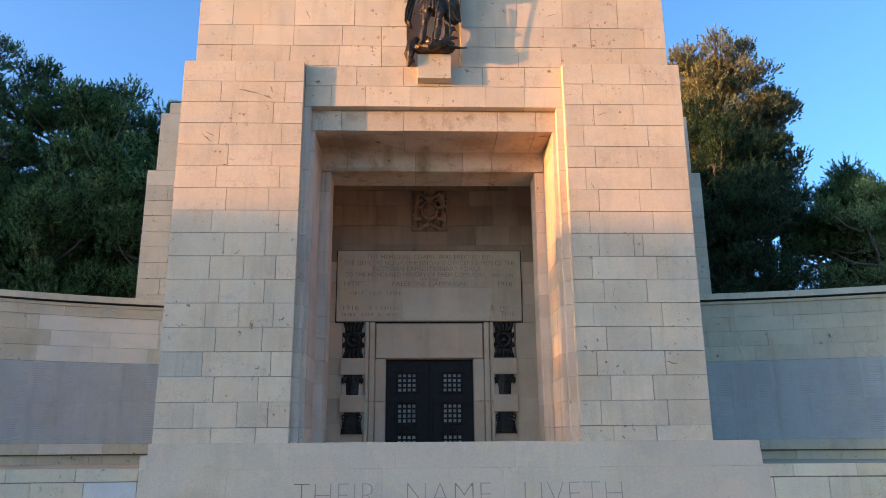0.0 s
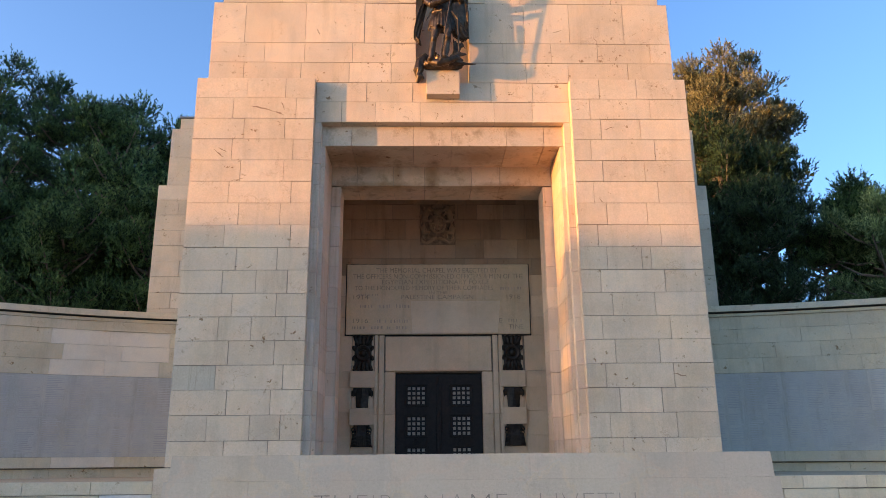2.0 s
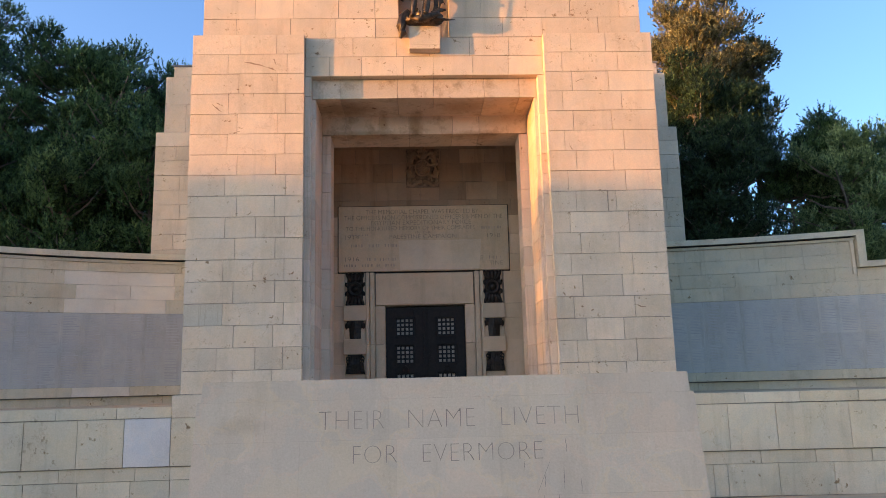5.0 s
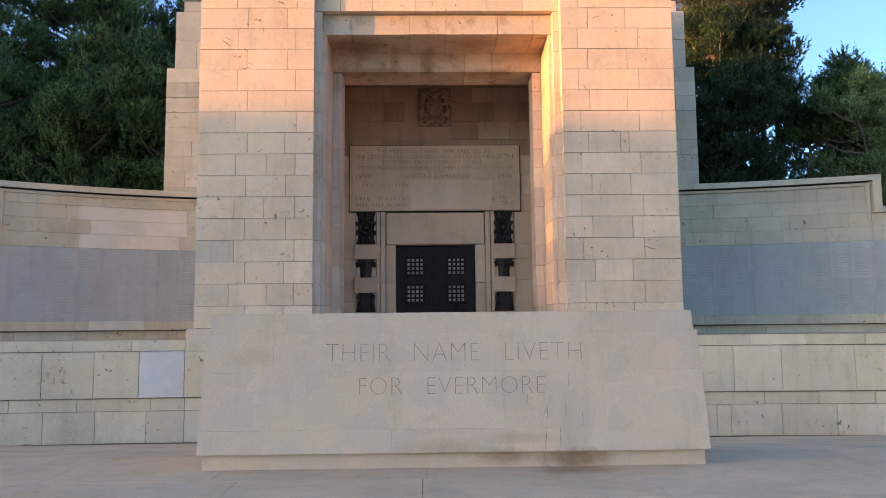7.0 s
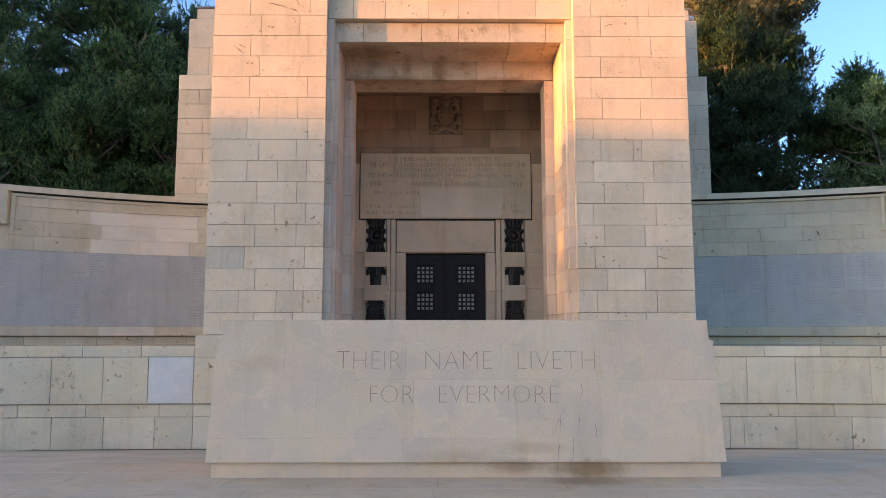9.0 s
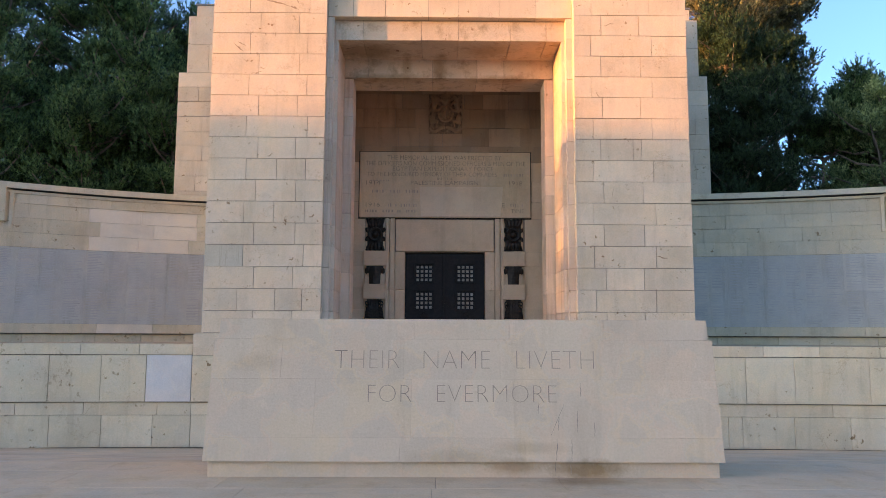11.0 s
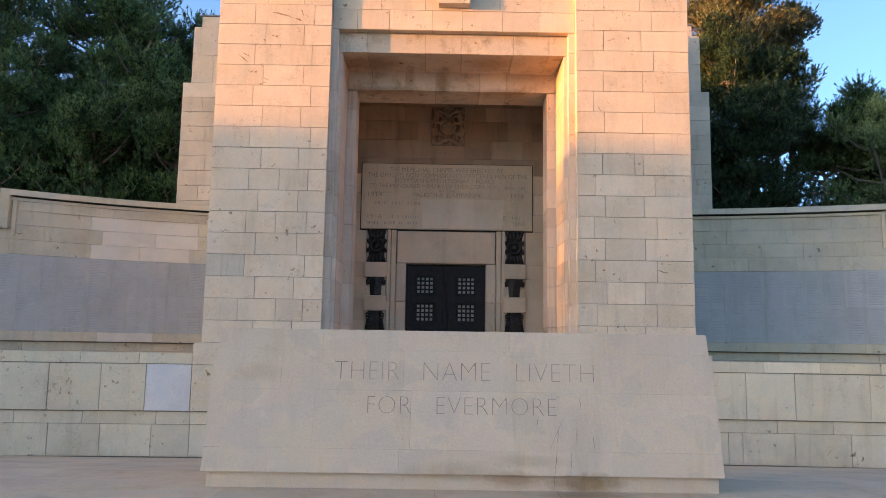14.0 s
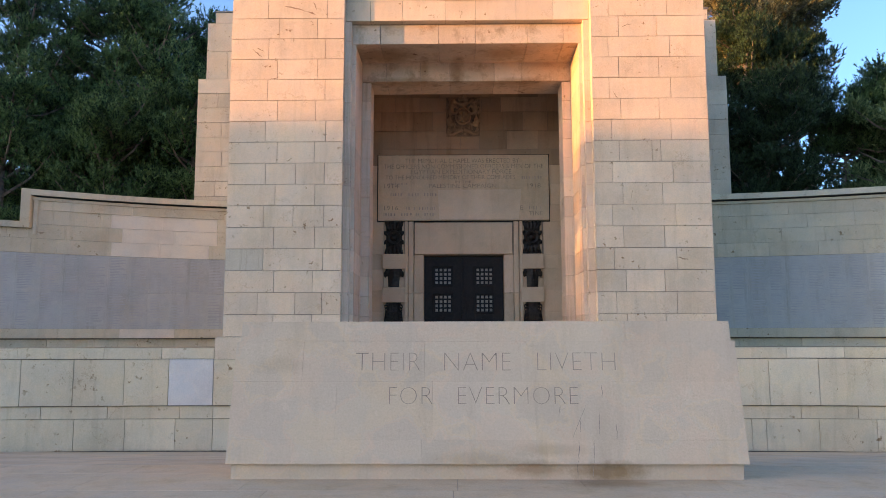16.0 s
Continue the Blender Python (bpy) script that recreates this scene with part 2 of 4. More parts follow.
def chamfer_box(u0, u1, v0, v1, d0, d1, c):
    """Corner points and faces of a box with all edges chamfered by c."""
    lo, hi = (u0, v0, d0), (u1, v1, d1)
    verts, index = [], {}
    for i in (0, 1):
        for j in (0, 1):
            for k in (0, 1):
                base = [(lo, hi)[b][n] for n, b in enumerate((i, j, k))]
                for ax in range(3):
                    p = [x + (c if b == 0 else -c) if n != ax else x for n, (x, b) in enumerate(zip(base, (i, j, k)))]
                    index[i, j, k, ax] = len(verts)
                    verts.append(tuple(p))
    if not BOX_FACES:
        f = BOX_FACES
        for ax in range(3):
            a, b = [n for n in range(3) if n != ax]
            for s in (0, 1):
                ring = []
                for pa, pb in ((0, 0), (1, 0), (1, 1), (0, 1)):
                    key = [0, 0, 0]
                    key[ax], key[a], key[b] = s, pa, pb
                    ring.append(index[(*key, ax)])
                f.append(tuple(ring))
            for pa in (0, 1):
                for pb in (0, 1):
                    k0, k1 = [0, 0, 0], [0, 0, 0]
                    k0[a], k0[b], k1[a], k1[b], k1[ax] = pa, pb, pa, pb, 1
                    f.append((index[(*k0, a)], index[(*k0, b)], index[(*k1, b)], index[(*k1, a)]))
        for i in (0, 1):
            for j in (0, 1):
                for k in (0, 1):
                    f.append(tuple(index[i, j, k, ax] for ax in range(3)))
    return verts, BOX_FACES


def fix(ob):
    bm = bmesh.new()
    bm.from_mesh(ob.data)
    bmesh.ops.recalc_face_normals(bm, faces=bm.faces)
    bm.to_mesh(ob.data)
    bm.free()
    return ob


def block(name, x0, x1, y0, y1, z0, z1, material, parent=None, label="", c=0.008, place=None):
    v, f = chamfer_box(x0, x1, y0, y1, z0, z1, min(c, (x1 - x0) / 3, (y1 - y0) / 3, (z1 - z0) / 3))
    if place:
        v = [place(*p) for p in v]
    return fix(mesh_object(name, v, f, material, parent, label))


def boxes(name, rects, material, parent, label="", c=0.006):
    """Several boxes joined into one mesh."""
    vs, fs = [], []
    for r in rects:
        v, f = chamfer_box(*r, c)
        fs += [tuple(i + len(vs) for i in q) for q in f]
        vs += v
    return fix(mesh_object(name, vs, fs, material, parent, label))


def cuts(rng, a, b, mean, offset):
    """Joints between a and b: stones about mean long, broken at another place in each course."""
    out, x = [a], a + mean * (0.55 + 0.5 * offset + 0.2 * rng.random())
    while x < b - 0.35 * mean:
        out.append(x)
        x += mean * (0.72 + 0.55 * rng.random())
    return out + [b]


def ashlar(parent, rects, zs, mean, place, material, seed, depth=0.12, joint=0.009, given=None, chosen=(), joined=False, edge=0.0035, aged=(), fresh=None):
    """Courses of stones. rects: (u0, u1, z0, z1) areas that stones cover; place(u, depth, z) gives a point, depth 0 at the face."""
    rng = random.Random(seed)
    vs, fs = [], []
    for n, (z0, z1) in enumerate(zip(zs, zs[1:])):
        zm = (z0 + z1) / 2
        for k, (a, b, lo, hi) in enumerate(rects):
            if not lo <= zm <= hi:
                continue
            js = [a, *given[n, k], b] if given and (n, k) in given else cuts(rng, a, b, mean, (n + k) % 2)
            for u0, u1 in zip(js, js[1:]):
                proud = rng.uniform(-0.003, 0.003) if edge > 0.003 else rng.uniform(-0.001, 0.001)
                m = (fresh or NEW_STONE) if any(r == n and u0 - 0.1 < c < u1 - 0.3 for r, c in chosen) else LIME_MOSS if any(r == n and u0 - 0.1 < c < u1 - 0.3 for r, c in aged) else material
                ja, jb, jc, jd = (joint * rng.uniform(0.25, 0.8) for _ in range(4))
                v, f = chamfer_box(u0 + ja, u1 - jb, proud, depth, z0 + jc, z1 - jd, edge)
                v = [place(*p) for p in v]
                if joined:
                    fs += [tuple(i + len(vs) for i in q) for q in f]
                    vs += v
                else:
                    fix(mesh_object("stone", v, f, m, parent))
    if joined and vs:
        ob = fix(mesh_object("stone_facing", vs, fs, material, parent))
        ob["kind"] = "stuff"


XC = 0.335
TERRACE, LOW = 1.38, -0.74

# ---- ground ----
def ground_z(y):
    return 0.0 if y < 8.6 else LOW * (y - 8.6) / 6.2


prof = [(-900, -0.04), (8.6, -0.04), (14.8, LOW - 0.04), (15.25, LOW - 0.04), (15.3, TERRACE - 0.14), (34, TERRACE - 0.14), (60, 2.2), (1200, 12)]
gx = [-1200, -60, -16, 0, 16, 60, 1200]
gv = [(x, y, z) for y, z in prof for x in gx]
gf = [(i * 7 + j, i * 7 + j + 1, i * 7 + j + 8, i * 7 + j + 7) for i in range(len(prof) - 1) for j in range(6)]
ground = mesh_object("ground", gv, gf, SOIL)
tagged(ground, "dry brown earth around the memorial terrace", "ground", kind="structure")

pavement = boxes("pavement", [(-16, 16, -12, 8.6, -0.10, -0.030)], JOINT, None)
tagged(pavement, "pale grey stone paving before the memorial", "pavement", kind="structure")

# ---- terrace and its low wall ----
def bow(xp, k, x0=5.0):
    return k * max(0.0, abs(xp) - x0) ** 2


def low_place(u, d, z):
    return (u, 14.95 - bow(u - XC, 0.0115) + d, z)


terrace_wall = empty("terrace_wall", "low curved terrace wall of weathered pale limestone with a coping", "wall", "structure")
LZ = [LOW, -0.075, 0.20, 1.17, 1.41]
core = []
for a in range(-15, 16):
    core.append((a, a + 1.0, 0.07, 0.5, LOW - 0.1, TERRACE))
vs, fs = [], []
for r in core:
    v, f = chamfer_box(*r, 0.001)
    fs += [tuple(i + len(vs) for i in q) for q in f]
    vs += [low_place(*p) for p in v]
fix(mesh_object("core", vs, fs, JOINT, terrace_wall))

terrace_floor = boxes("terrace_floor", [(-15, 15, 15.35, 23.5, TERRACE - 0.2, TERRACE - 0.02)], PAVE, None)
tagged(terrace_floor, "pale stone floor of the raised terrace", "floor", kind="structure")

# ---- curved memorial walls ----
def left_place(u, d, z):
    xp = abs(u - XC)
    return (u, 22.53 - 0.0364 * max(0, xp - 4) ** 2 + d, z)


def right_place(u, d, z):
    xp = abs(u - XC)
    return (u, 22.15 - 0.0215 * max(0, xp - 4) ** 2 + d, z)


def strip(place, u0, u1, d0, d1, z0, z1, n):
    vs, fs = [], []
    for i in range(n):
        a, b = u0 + (u1 - u0) * i / n, u0 + (u1 - u0) * (i + 1) / n
        v, f = chamfer_box(a, b, d0, d1, z0, z1, 0.001)
        fs += [tuple(k + len(vs) for k in q) for q in f]
        vs += [place(*p) for p in v]
    return vs, fs


def memorial_wall(name, place, u0, u1, ustep, zc, seed, given=None, chosen=()):
    """Curved wall: panel band with cut names, ledge below, coping above that steps down towards the far end."""
    w = empty(name, "curved limestone memorial wall with grey name panels and coping", "memorial wall", "structure")
    lo, hi = min(u0, u1), max(u0, u1)
    far = u1
    inner = (min(u0, ustep), max(u0, ustep))
    outer = (min(far, ustep), max(far, ustep))
    v, f = strip(place, lo, hi, 0.03, 0.6, TERRACE - 0.1, zc - 1.1, 14)
    fix(mesh_object("core", v, f, JOINT, w))
    v, f = strip(place, *inner, 0.03, 0.6, zc - 1.1, zc - 0.29, 10)
    fix(mesh_object("core", v, f, JOINT, w))
    v, f = strip(place, *inner, 0.16, 0.6, zc - 0.29, zc - 0.17, 10)
    fix(mesh_object("core", v, f, JOINT, w))
    # coping: raised part, drop, lowered part
    v, f = strip(place, *inner, -0.17, 0.62, zc - 0.17, zc, 12)
    fix(mesh_object("coping", v, f, LIME_OLD, w))
    v, f = strip(place, *inner, -0.06, 0.60, zc - 0.30, zc - 0.215, 12)
    fix(mesh_object("coping_moulding", v, f, LIME_OLD, w))
    # dark strip that puts the shade beneath the coping into colour
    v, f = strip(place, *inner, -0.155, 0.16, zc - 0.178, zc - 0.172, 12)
    fix(mesh_object("gap_shade_strip", v, f, GAP_SHADE, w))
    e = 0.2 * (1 if far > u0 else -1)
    v, f = strip(place, min(ustep, ustep + e), max(ustep, ustep + e), -0.17, 0.62, zc - 1.12, zc, 1)
    fix(mesh_object("coping_drop", v, f, LIME_OLD, w))
    v, f = strip(place, min(ustep - 0.6 * e, ustep - 0.2 * e), max(ustep - 0.6 * e, ustep - 0.2 * e), -0.06, 0.05, zc - 1.3, zc - 0.30, 1)
    fix(mesh_object("coping_moulding", v, f, LIME_OLD, w))
    v, f = strip(place, min(ustep + e, far), max(ustep + e, far), -0.17, 0.62, zc - 1.12, zc - 0.95, 6)
    fix(mesh_object("coping", v, f, LIME_OLD, w))
    # stones above the panels
    p0 = 4.04
    zs = [p0, 4.46, 4.88, 5.29, zc - 0.305]
    ashlar(w, [(*inner, p0, zc)], zs, 1.35, place, LIME_OLD, seed, given=given, chosen=chosen, fresh=NEW_WARM, joint=0.005)
    ashlar(w, [(*outer, p0, zc)], [p0, 4.46, zc - 1.13], 1.35, place, LIME_OLD, seed + 1, joint=0.005)
    # ledge under the panels and the foot of the wall
    cut = cuts(random.Random(seed + 5), lo, hi, 1.5, 0.5)
    for a, b in zip(cut, cut[1:]):
        v, f = strip(place, a + 0.003, b - 0.003, -0.16, 0.05, 1.62, 1.885, 3)
        fix(mesh_object("ledge_stone", v, f, NEW_WARM if a < -8.5 < b else LIME_OLD, w))
    ashlar(w, [(lo, hi, TERRACE - 0.1, 1.6)], [TERRACE - 0.1, 1.59], 1.4, place, LIME_OLD, seed + 2)
    # panels with cut rows of names
    rng = random.Random(seed + 9)
    n = round((hi - lo) / 1.05)
    for i in range(n):
        a, b = lo + (hi - lo) * i / n, lo + (hi - lo) * (i + 1) / n
        for z0, z1 in ((1.89, 2.956), (2.958, 4.035)):
            vv, ff = chamfer_box(a + 0.0006, b - 0.0006, -0.012, 0.04, z0, z1, 0.002)
            pn = fix(mesh_object("name_panel", [place(*p) for p in vv], ff, PANEL, w))
            vs, fs = [], []
            for col in range(2):
                c0 = a + 0.06 + col * (b - a) / 2
                z = z1 - 0.07
                while z > z0 + 0.06:
                    e = c0 + rng.uniform(0.22, 0.42)
                    k = len(vs)
                    if rng.random() < 0.93:
                        pa, pb = Vector(place(a, -0.0145, 0)), Vector(place(b, -0.0145, 0))
                        for u in (c0, e):
                            p = pa.lerp(pb, (u - a) / (b - a))
                            vs += [(p.x, p.y, z), (p.x, p.y, z + 0.021)]
                        fs.append((k, k + 2, k + 3, k + 1))
                    z -= 0.047
            nm = mesh_object("name_lines", vs, fs, NAME_CUT, pn)
            nm["kind"] = "stuff"
    return w


WL = {(2, 0): [-11.6, -10.5, -10.23, -8.90, -7.39], (1, 0): [-12.2, -11.3, -9.94, -8.57, -7.37], (0, 0): [-11.5, -10.2, -8.96, -7.6], (3, 0): [-11.9, -9.7, -7.2]}
wall_left = memorial_wall("wall_west", left_place, -5.0, -15.5, -12.05, 5.86, 11, WL, ((0, -10.1), (0, -8.9), (1, -9.9), (1, -8.5), (2, -10.2), (2, -8.85)))
wall_right = memorial_wall("wall_east", right_place, 5.8, 16.2, 13.15, 5.97, 21)

# ---- chapel ----
FY, UY, OY, IY, RY, BY = 15.8, 16.0, 16.2, 17.5, 18.2, 20.68   # pier face, upper face, second order, inner order, room, back wall
chapel = empty("memorial_chapel", "tall stepped memorial chapel of pale limestone ashlar lit by low sun", "memorial building")
SHOULDER, TOP1, TOP2 = 10.11, 12.19, 12.49
COURSE = 0.498
ZP = [TERRACE - 0.1, 1.642] + [1.642 + COURSE * k for k in range(1, 18)]
ZP[-1] = SHOULDER
ZU = [SHOULDER, 10.62, 11.13, 12.19, 12.49]


def flat(y):
    return lambda u, d, z: (u, y + d, z)


CORES = [
    (XC - 5.51, XC - 2.94, FY + 0.03, RY, TERRACE - 0.1, SHOULDER - 0.01),
    (XC + 2.94, XC + 5.51, FY + 0.03, RY, TERRACE - 0.1, SHOULDER - 0.01),
    (XC - 5.34, XC - 0.64, UY + 0.03, RY + 0.7, SHOULDER - 0.02, TOP1 - 0.01),
    (XC + 0.64, XC + 5.34, UY + 0.03, RY + 0.7, SHOULDER - 0.02, TOP1 - 0.01),
    (XC - 0.70, XC + 0.70, UY + 0.55, RY + 0.7, SHOULDER - 0.4, 13.4),
    (XC - 5.13, XC - 0.64, UY + 0.03, RY + 0.7, TOP1, TOP2 - 0.03),
    (XC + 0.64, XC + 5.13, UY + 0.03, RY + 0.7, TOP1, TOP2 - 0.03),
    (XC - 2.86, XC + 2.86, UY + 0.03, OY + 0.2, 9.15, SHOULDER),
    (XC - 2.86, XC + 2.86, OY + 0.03, RY + 0.5, 8.72, SHOULDER),
    (XC - 2.86, XC + 2.86, IY + 0.03, 18.5, 8.17, 8.8),
]
front_wall = block("front_wall", *CORES[0], JOINT, chapel)
for c in CORES[1:]:
    block("wall_core", *c, JOINT, chapel)
G = {}
for n in range(1, 18):
    w = 0.02 * math.sin(n * 2.3)
    G[n, 0] = [XC - 4.43 + w, XC - 3.53 - w] if n % 2 else [XC - 4.68 + w, XC - 3.31 - w]
    G[n, 1] = [XC + 3.54 + w, XC + 4.43 - w] if n % 2 else [XC + 3.30 - w, XC + 4.70 + w]
G[2, 0], G[6, 0], G[8, 0] = [XC - 4.78, XC - 3.93, XC - 3.32], [XC - 4.69, XC - 4.01, XC - 3.31], [XC - 4.67, XC - 3.97, XC - 3.31]
G[9, 1] = [XC + 3.48, XC + 4.23, XC + 4.43]
ashlar(front_wall, [(XC - 5.545, XC - 2.89, 0, 20), (XC + 2.89, XC + 5.545, 0, 20)], ZP, 1.05, flat(FY), LIME, 5, depth=0.3, given=G, aged=((4, XC - 5.5),))
ashlar(front_wall, [(XC - 5.37, XC - 0.616, 0, TOP1), (XC + 0.616, XC + 5.37, 0, TOP1), (XC - 5.16, XC - 1.015, TOP1, 20), (XC + 1.015, XC + 5.16, TOP1, 20)], ZU, 1.12, flat(UY), LIME, 6)
ashlar(front_wall, [(XC - 2.89, XC + 2.89, 0, 20)], [9.12, 9.62, SHOULDER], 0.95, flat(UY), LIME, 7, depth=0.3)
ashlar(front_wall, [(XC - 2.745, XC + 2.745, 0, 20)], [8.62, 9.115], 1.12, flat(OY), LIME_MOULD, 8, depth=1.3)
ashlar(front_wall, [(XC - 2.665, XC + 2.665, 0, 20)], [8.14, 8.68], 0.95, flat(IY), LIME_MOULD, 9, depth=1.05)
# stepped jambs, one stone a course in each order
for sgn in (-1, 1):
    for n, (z0, z1) in enumerate(zip(ZP, ZP[1:])):
        for inner, outer, y0, y1, top in ((2.745, 2.89, UY, OY + 0.1, 9.12), (2.665, 2.745, OY, IY + 0.1, 8.62), (2.44, 2.665, IY, RY, 8.14)):
            if z0 > top - 0.05:
                continue
            a, b = sorted((XC + sgn * inner, XC + sgn * (outer + 0.03)))
            block("stone", a, b, y0, y1, z0 + 0.003, min(z1, top) - 0.003, LIME_JAMB, front_wall, c=0.005)
# cap course over the steps
for a, b in ((-5.20, -1.0), (1.0, 5.20)):
    block("cap", XC + a, XC + b, UY - 0.03, RY + 0.75, TOP2 - 0.03, TOP2 + 0.03, LEAD, front_wall, c=0.01)
# raised centre block with the niche
NB, NT, NH = 10.11, 12.66, 0.616
for sgn in (-1, 1):
    for z0, z1 in ((TOP1, 12.9), (12.9, 13.54)):
        a, b = sorted((XC + sgn * NH, XC + sgn * 1.015))
        block("stone", a, b, UY - 0.02, UY + 0.9, z0 + 0.003, z1 - 0.003, LIME, front_wall)
block("stone", XC - NH, XC + NH, UY - 0.015, UY + 0.9, NT, 13.50, LIME, front_wall)
niche = boxes("niche", [(XC - NH, XC + NH, UY + 0.50, UY + 0.56, NB - 0.1, NT + 0.02), (XC - NH - 0.05, XC - NH, UY + 0.06, UY + 0.56, NB - 0.1, NT + 0.02),
                        (XC + NH, XC + NH + 0.05, UY + 0.06, UY + 0.56, NB - 0.1, NT + 0.02)], LIME, front_wall)
# half-octagon hood over the niche
def hood(rings):
    vs, fs = [], []
    for half, front, w, z in rings:
        vs += [(XC - w, UY + 0.05, z), (XC - w, UY - 0.12, z), (XC - half, UY - front, z), (XC + half, UY - front, z), (XC + w, UY - 0.12, z), (XC + w, UY + 0.05, z)]
    for r in range(len(rings) - 1):
        fs += [(r * 6 + k, r * 6 + k + 1, r * 6 + k + 7, r * 6 + k + 6) for k in range(5)]
    fs += [tuple(range(6)), tuple(range(len(vs) - 6, len(vs)))]
    return vs, fs


v, f = hood([(0.19, 0.36, 0.50, 12.71), (0.225, 0.45, 0.56, 12.78), (0.225, 0.46, 0.565, 13.00), (0.24, 0.49, 0.59, 13.01), (0.24, 0.49, 0.59, 13.09), (0.27, 0.55, 0.64, 13.14), (0.27, 0.55, 0.64, 13.21), (0.24, 0.5, 0.6, 13.28)])
canopy = fix(mesh_object("canopy", v, f, LIME, chapel, "faceted stone hood over the niche"))
for k in (-1, 0, 1):
    w = 0.17
    if k == 0:
        boxes("recessed_panel", [(XC - w, XC + w, UY - 0.475, UY - 0.44, 12.83, 12.96)], LIME_OLD, canopy)
    else:
        cx, cy = XC + k * 0.395, UY - 0.29
        t = Vector((k * 0.34, 0.38)).normalized()
        nrm = Vector((k * t.y, -abs(t.x)))
        vv, ff = chamfer_box(-0.15, 0.15, -0.012, 0.02, 12.83, 12.96, 0.004)
        fix(mesh_object("recessed_panel", [(cx + a * t.x - d * nrm.x, cy + a * t.y - d * nrm.y, z) for a, d, z in vv], ff, LIME_OLD, canopy))
corbel = boxes("corbel", [(XC - 0.375, XC + 0.375, UY - 0.24, UY + 0.3, 9.80, 10.30), (XC - 0.375, XC + 0.375, UY - 0.25, UY + 0.1, 9.70, 9.794)], LIME, chapel, "stone bracket under the statue")

# room behind the porch
room = block("chapel_wall", XC - 3.4, XC + 3.4, BY + 0.03, BY + 0.6, 4.0, 9.6, JOINT, chapel)
for a, b, y0, y1 in ((XC - 3.4, 0.287 - 1.17, BY + 0.03, BY + 0.6), (0.287 + 1.17, XC + 3.4, BY + 0.03, BY + 0.6), (XC - 3.4, XC - 2.9, RY - 0.05, BY + 0.03), (XC + 2.9, XC + 3.4, RY - 0.05, BY + 0.03)):
    block("chapel_wall", a, b, y0, y1, TERRACE - 0.1, 4.0 if b - a > 1.2 else 9.6, LIME_ROOM, chapel)
boxes("porch_ceiling", [(XC - 3.4, XC + 3.4, RY + 0.75, BY + 0.5, 9.0, 9.6)], LIME_BROWN_SHADED, chapel)
boxes("porch_floor", [(XC - 3.4, XC + 3.4, FY, BY + 0.5, TERRACE - 0.3, TERRACE)], PAVE, chapel)
DC = 0.287
ZR = [TERRACE, 1.75, 2.35, 2.98, 3.6, 4.03, 5.0, 5.5, 6.1, 6.68, 7.16, 7.72]
ashlar(room, [(XC - 2.9, DC - 2.33, 0, 5.0), (DC + 2.33, XC + 2.9, 0, 5.0), (XC - 2.9, XC + 2.9, 5.0, 6.6)], ZR[:10], 0.85, flat(BY), LIME_ROOM, 13)
ashlar(room, [(XC - 2.9, XC + 2.9, 6.6, 20)], ZR[9:] + [8.3, 8.75, 9.0], 0.75, flat(BY), LIME_BROWN_SHADED, 13)

# back body of the building, stepped the same way
back = boxes("back_wall", [
    (XC - 8.76, XC + 8.6, 22.93, 34, TERRACE - 0.1, 10.15),
    (XC - 8.5, XC + 8.33, 22.93, 34, 10.15, 12.08),
    (XC - 8.25, XC + 8.07, 22.93, 34, 12.08, 12.44)], JOINT, chapel)
ZB = [5.2, 5.7] + [5.7 + 0.495 * k for k in range(1, 9)] + [10.15, 11.1, 12.08, 12.44]
ashlar(back, [(XC - 8.79, XC - 4.6, 0, 10.15), (XC + 4.6, XC + 8.63, 0, 10.15), (XC - 8.53, XC - 4.6, 10.15, 12.08), (XC + 4.6, XC + 8.36, 10.15, 12.08),
              (XC - 8.28, XC - 4.6, 12.08, 13), (XC + 4.6, XC + 8.1, 12.08, 13)], ZB, 1.15, flat(22.9), LIME, 14)
block("cap", XC - 8.32, XC + 8.14, 22.86, 34.1, 12.44, 12.50, LEAD, back)
boxes("side_wall", [(XC - 5.50, XC - 3.0, RY - 0.01, 22.92, TERRACE - 0.1, SHOULDER - 0.02), (XC + 3.41, XC + 5.50, RY - 0.01, 22.92, TERRACE - 0.1, SHOULDER - 0.02),
                    (XC - 5.3, XC + 5.3, RY + 0.72, 22.92, SHOULDER - 0.1, TOP1 - 0.02)], LIME, chapel)
# plinth of the piers at the terrace wall
for a, b in ((-5.43, -2.95), (2.95, 5.43)):
    block("plinth", XC + a, XC + b, 14.9, FY + 0.1, 1.17, 1.63, LIME, chapel)

